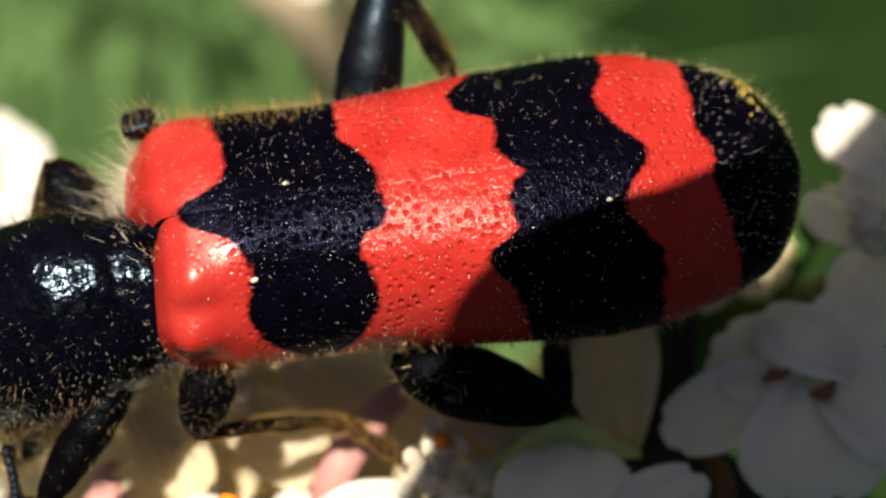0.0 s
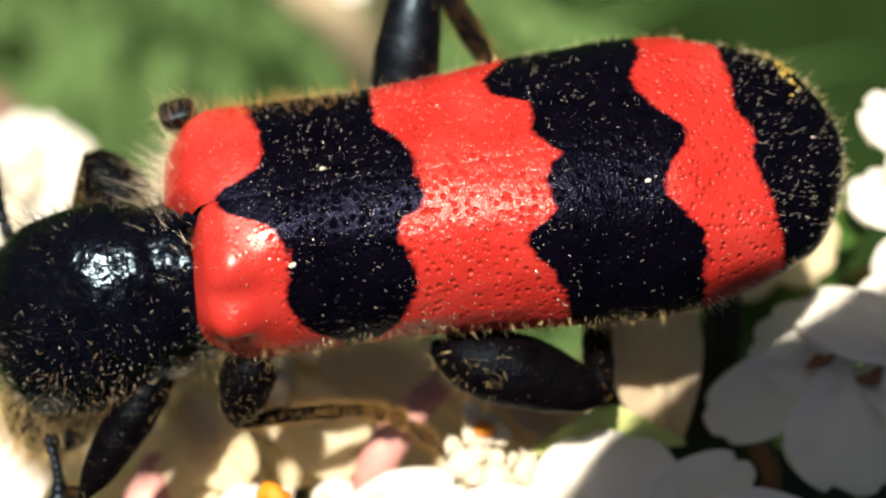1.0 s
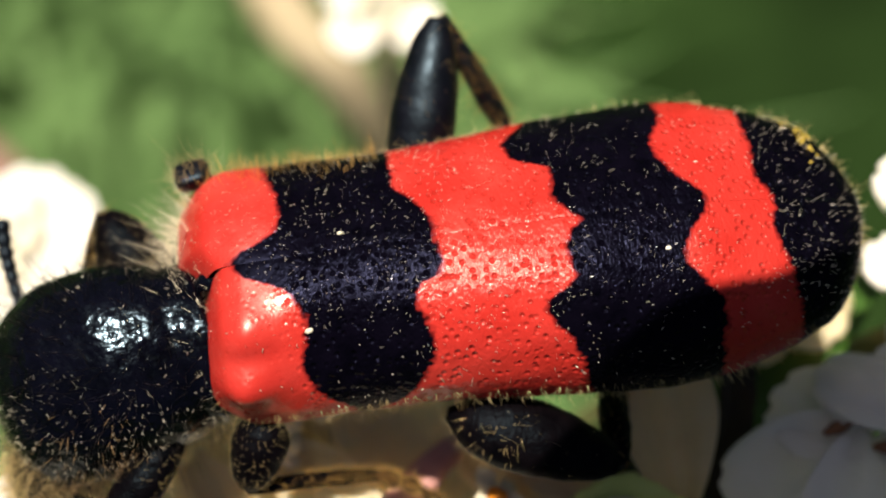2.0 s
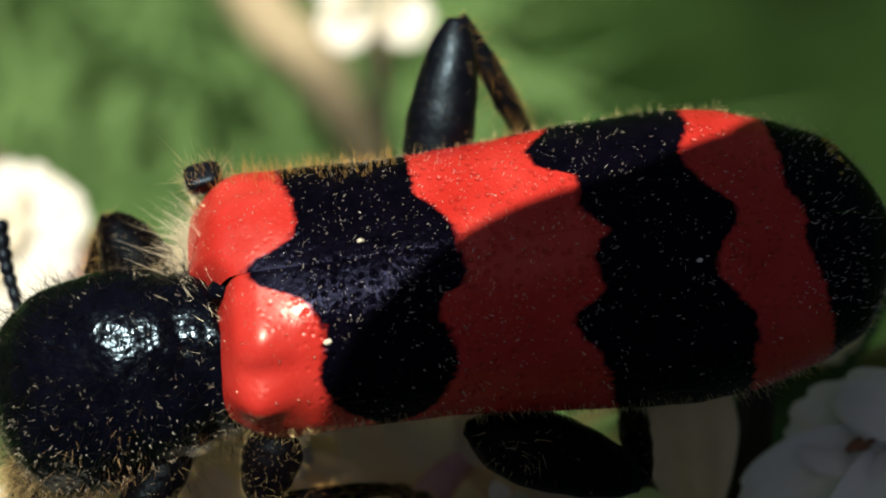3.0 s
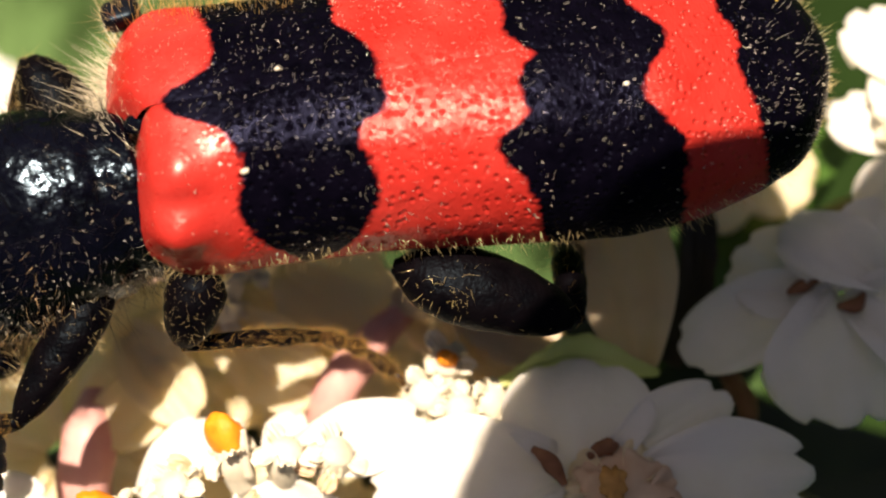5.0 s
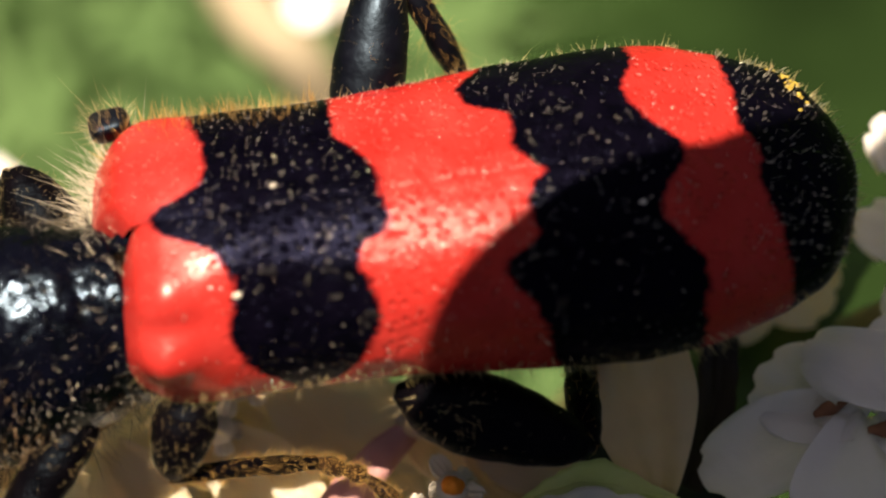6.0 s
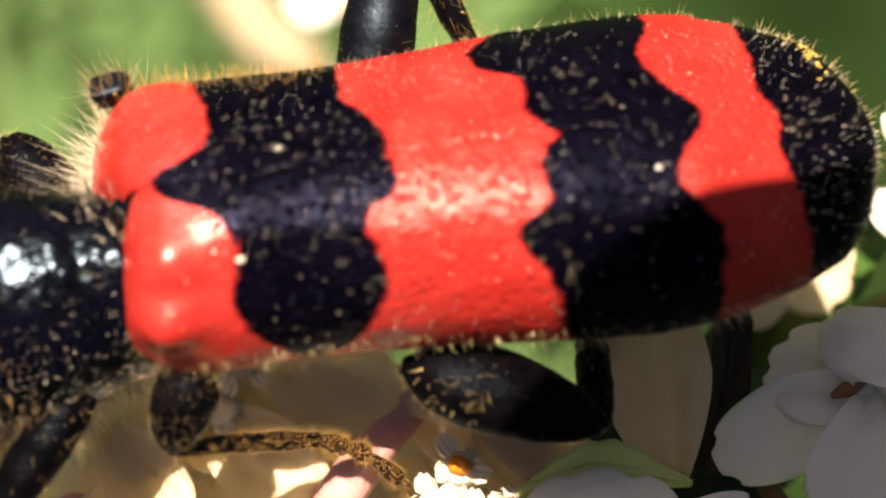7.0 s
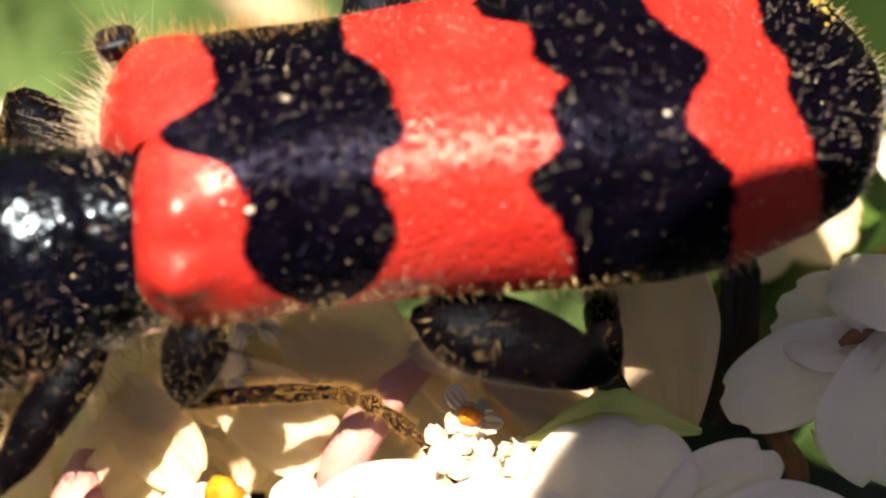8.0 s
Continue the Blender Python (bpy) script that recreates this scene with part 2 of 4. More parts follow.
def fur(name, mesh, count, length, radius, lean, material, parent, seed, keep=None, spread=0.35, outward=1.0, curl=0.25):
    """Fine tapered hairs over a mesh (verts, faces), joined: too many to count."""
    verts, faces = np.asarray(mesh[0], float), mesh[1]
    tri = np.array([t for q in faces for t in ([q] if len(q) == 3 else [(q[0], q[1], q[2]), (q[0], q[2], q[3])])])
    a, b, c = verts[tri[:, 0]], verts[tri[:, 1]], verts[tri[:, 2]]
    nor = np.cross(b - a, c - a)
    area = np.linalg.norm(nor, axis=1)
    mid = verts.mean(0)
    nor = nor / (area[:, None] + 1e-12)
    rng = np.random.default_rng(seed)
    pick = rng.choice(len(tri), size=count, p=area / area.sum())
    u, v = rng.random(count), rng.random(count)
    over = u + v > 1
    u[over], v[over] = 1 - u[over], 1 - v[over]
    at = a[pick] + u[:, None] * (b - a)[pick] + v[:, None] * (c - a)[pick]
    n = nor[pick]
    if keep is not None:
        ok = np.array([keep(p, q) for p, q in zip(at, n)])
        at, n = at[ok], n[ok]
    m = len(at)
    way = outward * n + np.asarray(lean) + rng.normal(0, spread, (m, 3))
    way /= np.linalg.norm(way, axis=1)[:, None]
    size = length * np.exp(rng.normal(0, 0.45, m)).clip(0.35, 2.4)[:, None]
    radius = radius * rng.uniform(0.45, 1.3, m)[:, None]
    side = np.cross(way, rng.normal(0, 1, (m, 3)))
    side /= np.linalg.norm(side, axis=1)[:, None]
    other = np.cross(way, side)
    droop = curl * (np.asarray(lean) + rng.normal(0, 0.4, (m, 3)))
    rings = []
    for s, r in ((-0.05, 1.0), (0.5, 0.75)):
        base = at + way * size * s + droop * size * s * abs(s)
        for k in range(3):
            g = 2 * np.pi * k / 3
            rings.append(base + radius * r * (math.cos(g) * side + math.sin(g) * other))
    tip = at + way * size + droop * size
    pts = np.stack(rings + [tip], 1).reshape(-1, 3)
    one = [(0, 1, 4, 3), (1, 2, 5, 4), (2, 0, 3, 5), (3, 4, 6), (4, 5, 6), (5, 3, 6)]
    quads = [tuple(7 * i + k for k in q) for i in range(m) for q in one]
    me = bpy.data.meshes.new(name)
    me.from_pydata((pts * MM).tolist(), [], quads)
    me.materials.append(material)
    me.shade_smooth()
    ob = new(name, me)
    ob.parent = parent
    return tagged(ob, kind="stuff")


# ---- the setting ----
def build_ground():
    n = 110
    rng = np.random.default_rng(5)

    def reach(u):  # fine near the flowers, then out to the horizon
        return 520 * u + math.copysign(60000 * max(0.0, (abs(u) - 0.8) / 0.2) ** 3, u)

    verts = []
    for i in range(n):
        for j in range(n):
            x, y = reach(2 * i / (n - 1) - 1), reach(2 * j / (n - 1) - 1)
            verts.append((x, y, -190 + 9 * noise.noise((x / 60, y / 60, 0))))
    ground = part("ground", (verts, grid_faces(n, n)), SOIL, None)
    tagged(ground, "dark green mossy meadow floor under the flowers", "ground", kind="structure")
    pts, faces = [], []
    for k in range(4400):
        x, y = (rng.uniform(-130, 130), rng.uniform(-90, 170)) if k < 2600 else (rng.uniform(-85, 5), rng.uniform(5, 125))
        if rng.random() < (x + 20) / 40 or noise.noise((x / 22, y / 22, 2.0)) < rng.uniform(-0.45, 0.05):
            continue
        tall, wide = rng.uniform(35, 80), rng.uniform(3.0, 8.0)
        turn = rng.uniform(0, 6.28)
        side = np.array((math.cos(turn), math.sin(turn), 0))
        lean = np.array((-math.sin(turn), math.cos(turn), 0)) * rng.uniform(-0.9, 0.9) + side * rng.uniform(-0.3, 0.3)
        k = len(pts)
        for s in (0, 0.35, 0.7, 1.0):
            mid = np.array((x, y, -193)) + np.array((0, 0, tall)) * (s - 0.25 * s * s) + lean * tall * s * s
            w = wide * (1 - s**2) * 0.5 + 0.04
            fold = np.array((0, 0, 0.25 * w))
            pts += [mid - side * w + fold, mid - fold, mid + side * w + fold]
        for i in range(3):
            for j in range(2):
                faces.append((k + 3 * i + j, k + 3 * i + j + 1, k + 3 * i + j + 4, k + 3 * i + j + 3))
    grass = part("grass", (pts, faces), GRASS, None)
    tagged(grass, "dense bright green grass blades of the meadow", "grass", kind="stuff")


# ---- the beetle ----
LENGTH, EDGE = 9.75, 2.4
WIDE = [(0, 1.6), (0.15, 1.76), (0.45, 1.94), (1.5, 1.95), (3, 1.93), (5, 2.1), (6.5, 2.2), (7.5, 2.1), (8.4, 1.84), (9.0, 1.56), (9.5, 1.3), (9.75, 1.2)]
HIGH = [(0, 0.45), (0.08, 0.9), (0.3, 1.36), (0.6, 1.44), (1, 1.45), (3, 1.5), (5.5, 1.55), (7, 1.45), (8.2, 1.15), (9, 0.85), (9.75, 0.6)]
# where the dark bands begin and end along the body, against the way round it from the far edge (0) to the near one (1)
BAND_A0 = [(0, 0.9), (0.19, 0.95), (0.26, 1.04), (0.345, 1.17), (0.397, 1.2), (0.44, 1.13), (0.462, 0.9), (0.479, 0.68), (0.494, 0.5), (0.508, 0.48), (0.527, 0.64), (0.548, 0.93), (0.564, 1.14), (0.592, 1.32), (0.625, 1.41), (0.665, 1.43), (0.71, 1.37), (0.76, 1.29),
           (0.815, 1.34), (0.88, 1.5), (0.94, 1.76), (1, 2.0)]
BAND_A1 = [(0, 2.8), (0.25, 2.85), (0.32, 2.87), (0.37, 2.9), (0.397, 3.08), (0.434, 3.26), (0.471, 3.36), (0.5, 3.36), (0.523, 3.42), (0.56, 3.45), (0.582, 3.38), (0.596, 3.11), (0.613, 3.04), (0.637, 3.0), (0.682, 3.11), (0.726, 3.17), (0.78, 3.16), (0.836, 3.05), (0.909, 2.85),
           (0.958, 2.62), (1, 2.25)]
BAND_B0 = [(0, 5.1), (0.174, 4.89), (0.276, 4.48), (0.333, 4.6), (0.365, 4.87), (0.379, 5.16), (0.414, 5.13), (0.45, 5.04), (0.483, 5.2), (0.508, 5.46), (0.523, 5.26), (0.548, 5.17), (0.584, 5.18), (0.617, 5.27), (0.641, 5.08), (0.657, 4.84), (0.686, 4.73), (0.718, 4.83), (0.759, 5.05),
           (0.807, 5.15), (0.9, 5.23), (1, 5.34)]
BAND_B1 = [(0, 6.95), (0.211, 6.89), (0.276, 6.86), (0.349, 6.64), (0.406, 6.72), (0.438, 6.89), (0.462, 7.1), (0.487, 7.26), (0.507, 7.26), (0.527, 7.12), (0.552, 6.94), (0.584, 6.84), (0.613, 6.78), (0.637, 6.93), (0.673, 7.1), (0.71, 7.25), (0.767, 7.28), (0.844, 7.23), (1, 7.22)]
BAND_C0 = [(0, 8.2), (0.25, 8.08), (0.341, 8.11), (0.406, 8.07), (0.454, 8.08), (0.479, 8.21), (0.507, 8.3), (0.544, 8.19), (0.584, 8.19), (0.633, 8.26), (0.69, 8.34), (0.763, 8.39), (0.864, 8.44), (1, 8.45)]


def along(table, soft):
    """The table as a smooth function."""
    xs, ys = np.array(table).T
    grid = np.linspace(xs[0] - 1, xs[-1] + 1, 3000)
    width = max(3, int(soft / (grid[1] - grid[0])))
    kernel = np.hanning(width + 2)
    even = np.interp(grid, xs, ys)
    even = np.convolve(np.pad(even, width, mode="edge"), kernel / kernel.sum(), mode="same")[width:-width]
    return lambda v: np.interp(v, grid, even)


wide_at, high_at = along(WIDE, 0.35), along(HIGH, 0.3)
bands = [along(b, 0.022) for b in (BAND_A0, BAND_A1, BAND_B0, BAND_B1, BAND_C0)]


def darkness(x, v):
    """Above 0 inside the black bands: about the distance to their edge."""
    a0, a1, b0, b1, c0 = [b(v) for b in bands]
    wob = 0.05 * noise.noise((x * 4, v * 30, 3.3)) + 0.06 * noise.noise((x * 11, v * 80, 7.1))
    return max(min(x - a0, a1 - x), min(x - b0, b1 - x), x - c0) + wob


def elytra_point(x, v):
    th = v * math.pi
    c, s = math.cos(th), math.sin(th)
    w, h = float(wide_at(x)), float(high_at(x))
    if x > 8.9:
        end = math.sqrt(max(0.0, 1 - ((x - 8.9) / 0.86) ** 2))
        w, h = w * end, h * (0.35 + 0.65 * end)
    m = v if v >= 0.5 else 1 - v
    r, keen = 1.0, 1.0 if v >= 0.5 else 0.35
    for bx, bv, sx, sv, tall in ((0.6, 0.655, 0.36, 0.065, 0.085), (0.5, 0.81, 0.4, 0.065, 0.12), (0.55, 0.73, 0.4, 0.035, -0.015), (1.6, 0.72, 0.6, 0.08, -0.04)):
        r += tall * keen * math.exp(-(((x - bx) / sx) ** 2) - ((m - bv) / sv) ** 2)
    r += 0.045 * math.exp(-(((x - 5.0) / 4.2) ** 2) - ((v - 0.68) / 0.16) ** 2)
    r += 0.012 * noise.noise((x * 0.9, v * 7, 1.7)) + 0.006 * noise.noise((x * 3, v * 18, 4.1))
    r -= 0.0032 * math.exp(-(((m - 0.5) / 0.004) ** 2))
    y = w * math.copysign(abs(c) ** 0.9, c) * r
    y -= 0.07 * max(0.0, (v - 0.82) / 0.18)
    # the front edge runs aslant: the far shoulder reaches further forward
    turn = min(1.0, max(0.0, (v - 0.5) * 2 if v > 0.5 else 1 - v * 2))
    ahead = (0.16 * math.sin(math.pi * turn) ** 0.6 if v > 0.5 else 0.12 + 0.32 * (1 - turn**3) * min(1.0, (0.5 - v) / 0.06)) * max(0.0, 1 - x / 1.1) ** 1.5
    return np.array((x - 4.8 - ahead, y, EDGE + h * abs(s) ** 0.84 * r - 0.05 * y))


def build_elytron(beetle, near):
    rows, cols = 330, 96
    verts, dark, sheen = [], [], []
    for i in range(rows):
        x = LENGTH * i / (rows - 1)
        for j in range(cols):
            q = j / (cols - 9)
            v = 0.5001 + 0.4999 * min(q, 1.0) ** 1.1 if near else 0.4999 - 0.4999 * min(q, 1.0) ** 1.1
            p = elytra_point(x, v)
            if q > 1:  # the folded margin under the edge
                k = (j - (cols - 9)) / 8
                p = p + np.array((0, -0.16 * k * k * math.copysign(1, p[1]), -0.42 * k))
            verts.append(p)
            dark.append(darkness(x, v))
            sheen.append(1 / (1 + math.exp((x - 1.25) / 0.12)))
    faces = grid_faces(rows, cols)
    if near:
        faces = [q[::-1] for q in faces]
    me = bpy.data.meshes.new("elytron")
    me.from_pydata((np.array(verts) * MM).tolist(), [], faces)
    me.attributes.new("dark_band", "FLOAT", "POINT").data.foreach_set("value", dark)
    me.attributes.new("worn_smooth", "FLOAT", "POINT").data.foreach_set("value", sheen)
    me.materials.append(ELYTRA)
    me.shade_smooth()
    ob = new("elytron", me)
    ob.parent = beetle
    tagged(ob, "glossy red wing case with black wavy bands")
    up = fix_outward(verts, faces)
    # short hairs kept where they would glint at the lens: the first band's back and the crest
    glint_zone = lambda p, n: n[2] - 0.08 * n[1] + 0.3 * noise.noise(p * 1.3) + 0.45 * noise.noise(p * 4) > (0.62 + 0.5 * max(0.0, -0.55 - p[1]) if p[0] < -1.2 else 0.97 if p[0] < 3.4 else 0.8)
    fur("hair", (verts, up), 2100, 0.03, 0.0058, (0.5, 0, 0.0), PALE_HAIR, ob, 11 + near, keep=lambda p, n: glint_zone(Vector(p), n), spread=0.8)
    fur("sparse_hair", (verts, up), 260, 0.035, 0.0066, (0.5, 0, 0.1), PALE_HAIR, ob, 17 + near, keep=lambda p, n: n[2] > 0.1, spread=0.8)
    fur("red_hair", (verts, up), 900, 0.035, 0.0056, (0.5, -0.3, 0.1), PALE_HAIR, ob, 19 + near, keep=lambda p, n: -2.0 < p[0] < 0.7 and n[2] > 0.3 and noise.noise(Vector(p) * 3) > -0.25, spread=0.8)
    fur("fringe", (verts, up), 2800, 0.12, 0.004, (0.15, 0, 0.0), GOLD_HAIR, ob, 21 + near, keep=lambda p, n: p[2] < EDGE + 0.42, spread=0.4)
    fur("tail_hair", (verts, up), 700, 0.075, 0.005, (0.5, 0, 0.3), PALE_HAIR, ob, 25 + near, keep=lambda p, n: p[0] > 3.7 + 0.4 * math.sin(3 * p[1]), spread=0.45)
    if not near:
        fur("base_hair", (verts, up), 3600, 0.15, 0.0045, (0.0, 0.5, 0.45), HONEY_HAIR, ob, 27, keep=lambda p, n: p[0] < -2.1 and p[1] > 1.38 + 0.12 * math.sin(5 * p[0]) and p[2] > EDGE, spread=0.4)
    return ob


def fix_outward(verts, faces):
    """The faces turned so that they look away from the beetle's axis."""
    v = np.asarray(verts, float)
    f = np.array(faces)
    n = np.cross(v[f[:, 1]] - v[f[:, 0]], v[f[:, 2]] - v[f[:, 0]])
    mid = v[f].mean(1)
    out = mid - np.c_[mid[:, 0], 0 * mid[:, 0], np.full(len(mid), 2.2)]
    return f[:, ::-1].tolist() if (n * out).sum() < 0 else f.tolist()


def blob(centre, ways, n=28, m=36, power=1.0, lumps=0.02, seed=0):
    """A lumpy ellipsoid: centre and its three half axes."""
    centre, ways = np.asarray(centre, float), np.asarray(ways, float)
    verts = []
    for i in range(n):
        a = math.pi * i / (n - 1)
        for j in range(m):
            b = 2 * math.pi * j / m
            d = np.array((math.cos(a), math.sin(a) * math.cos(b), math.sin(a) * math.sin(b)))
            d = np.sign(d) * np.abs(d) ** power
            w = 1 + lumps * noise.noise((d[0] * 2 + seed, d[1] * 2, d[2] * 2))
            verts.append(centre + (d * w) @ ways)
    return verts, grid_faces(n, m, True)


def outward(mesh):
    """The mesh with its faces looking away from its middle."""
    v, f = np.asarray(mesh[0], float), np.array([q[:3] for q in mesh[1]])
    n = np.cross(v[f[:, 1]] - v[f[:, 0]], v[f[:, 2]] - v[f[:, 0]])
    inward = (n * (v[f].mean(1) - v.mean(0))).sum() < 0
    return (mesh[0], [q[::-1] for q in mesh[1]] if inward else mesh[1])


def build_pronotum(beetle):
    """The thorax shield, bent down and towards the near side."""
    n, m = 60, 64
    axis = bend([(-4.75, -0.58, 2.35), (-6.2, -0.72, 2.2), (-7.5, -0.95, 1.85), (-8.3, -1.2, 1.5)], n)
    half = along([(0, 1.16), (0.08, 1.24), (0.3, 1.48), (0.55, 1.54), (0.8, 1.3), (0.93, 0.85), (1, 0.3)], 0.1)
    tall = along([(0, 0.95), (0.1, 1.08), (0.35, 1.32), (0.6, 1.3), (0.85, 0.95), (0.95, 0.6), (1, 0.25)], 0.1)
    verts = []
    for i in range(n):
        u = i / (n - 1)
        for j in range(m):
            a = 2 * math.pi * j / m
            c, s = math.cos(a), math.sin(a)
            r = 1 + 0.02 * noise.noise((u * 3, c * 2, s * 2)) - 0.05 * math.exp(-(((u - 0.12) / 0.03) ** 2))
            side = np.array((-0.22, 0.97, 0.0))
            verts.append(axis[i] + r * (float(half(u)) * c * side + float(tall(u)) * s * np.array((-0.1, 0.14, 1.0))))
    verts += [axis[0], axis[-1]]
    faces = grid_faces(n, m, True)
    k = len(verts) - 2
    faces += [(k, (j + 1) % m, j) for j in range(m)] + [(k + 1, (n - 1) * m + j, (n - 1) * m + (j + 1) % m) for j in range(m)]
    mesh = outward((verts, faces))
    ob = part("pronotum", mesh, BLACK, beetle, "shiny blue-black hairy thorax shield")
    fur("hair", mesh, 1600, 0.05, 0.006, (0.1, 0, 0.15), PALE_HAIR, ob, 31, keep=lambda p, q: q[2] > -0.2 and (q[1] < -0.25 or p[0] > -5.4 or noise.noise(Vector(p) * 3.1) > 0.22), spread=0.6)
    fur("dark_hair", mesh, 2200, 0.3, 0.0045, (-0.1, 0, 0.1), DARK_HAIR, ob, 32, spread=0.4)
    fur("brown_hair", mesh, 5000, 0.16, 0.0042, (-0.1, -0.3, 0.1), BROWN_HAIR, ob, 34, keep=lambda p, q: p[1] - 0.5 * p[0] + 0.9 * math.sin(53 * p[0] + 31 * p[1]) < 1.2 and p[0] < -6.0 and q[2] + 0.35 * math.sin(47 * p[1] + 29 * p[2]) < 0.5, spread=0.6)
    fur("gold_hair", mesh, 2800, 0.24, 0.0024, (0, -0.1, -0.2), GOLD_HAIR, ob, 33, keep=lambda p, q: q[2] < 0.1, spread=0.45)
    return ob


def build_leg(beetle, hip, knee, ankle, foot, thick, seed, shin=0.16, hairs=170, toes=4, flat=0.8, fuzz=1.0, shell=LEG, tuft=0):
    """One leg: the femur with its shin, foot and hairs as sub-parts."""
    hip, knee = np.array(hip, float), np.array(knee, float)
    femur = outward(tube([hip, (hip + knee) / 2 + np.array((0, 0, 0.06)), knee], [thick * k for k in (0.14, 0.6, 0.86, 0.98, 1.03, 1.03, 0.99, 0.93, 0.85, 0.74, 0.6, 0.3)], 40, 20, flat, lumps=0.01, seed=seed))
    leg = part("leg", femur, shell, beetle, "black chitin leg with golden hairs")
    fur("hair", femur, int(hairs * 1.6), 0.07 * fuzz, 0.0022, (0.2, 0, 0.1), GOLD_HAIR, leg, seed + 100, spread=0.6)
    root = hip + 0.42 * (knee - hip)
    if tuft:  # long golden hairs under the hip
        fur("tuft", femur, int(tuft * 1.6), 0.22, 0.0032, (0.0, -0.2, 0.0), GOLD_HAIR, leg, seed + 400, keep=lambda p, q: (p - root) @ (knee - hip) < 0 and q[1] < 0.1, spread=0.5)
    if ankle is None:
        return leg
    ankle = np.array(ankle, float)
    mid = (knee + ankle) / 2 + np.array((0, 0, 0.1))
    tibia = outward(tube([knee, mid, ankle], [shin * 0.75, shin * 0.9, shin, shin * 1.05, shin * 0.8], 24, 12, 0.9, lumps=0.03, seed=seed + 1))
    part("tibia", tibia, shell, leg, "dark shin")
    fur("shin_hair", tibia, int(hairs * 2), 0.11 * fuzz, 0.0026, (ankle - knee) * 0.25, HONEY_HAIR, leg, seed + 200, spread=0.5)
    if foot is None:
        return leg
    line = bend([ankle] + [np.array(p, float) for p in foot], 2 * toes + 1)
    for k in range(toes):
        a, b = line[2 * k], line[2 * k + 2]
        w = shin * (1.2 - 0.1 * k)
        seg = outward(tube([a, (a + b) / 2, b], [w * 0.45, w * 0.7, w * 0.95, w * 0.8], 10, 10, 0.8, seed=seed + k))
        part("tarsus", seg, TARSUS, leg, "brown foot segment")
        fur("foot_hair", seg, 320, 0.1, 0.003, (b - a) * 0.4, HONEY_HAIR, leg, seed + 300 + k, spread=0.5)
    end, way = line[-1], line[-1] - line[-2]
    way /= np.linalg.norm(way)
    for s in (-1, 1):
        out = np.array((-way[1], way[0], 0)) * s
        claw = tube([end, end + way * 0.16 + out * 0.08, end + way * 0.28 + out * 0.17 - np.array((0, 0, 0.08))], [0.045, 0.035, 0.012], 10, 8)
        part("claw", claw, TARSUS, leg, "thin curved claw")
    return leg


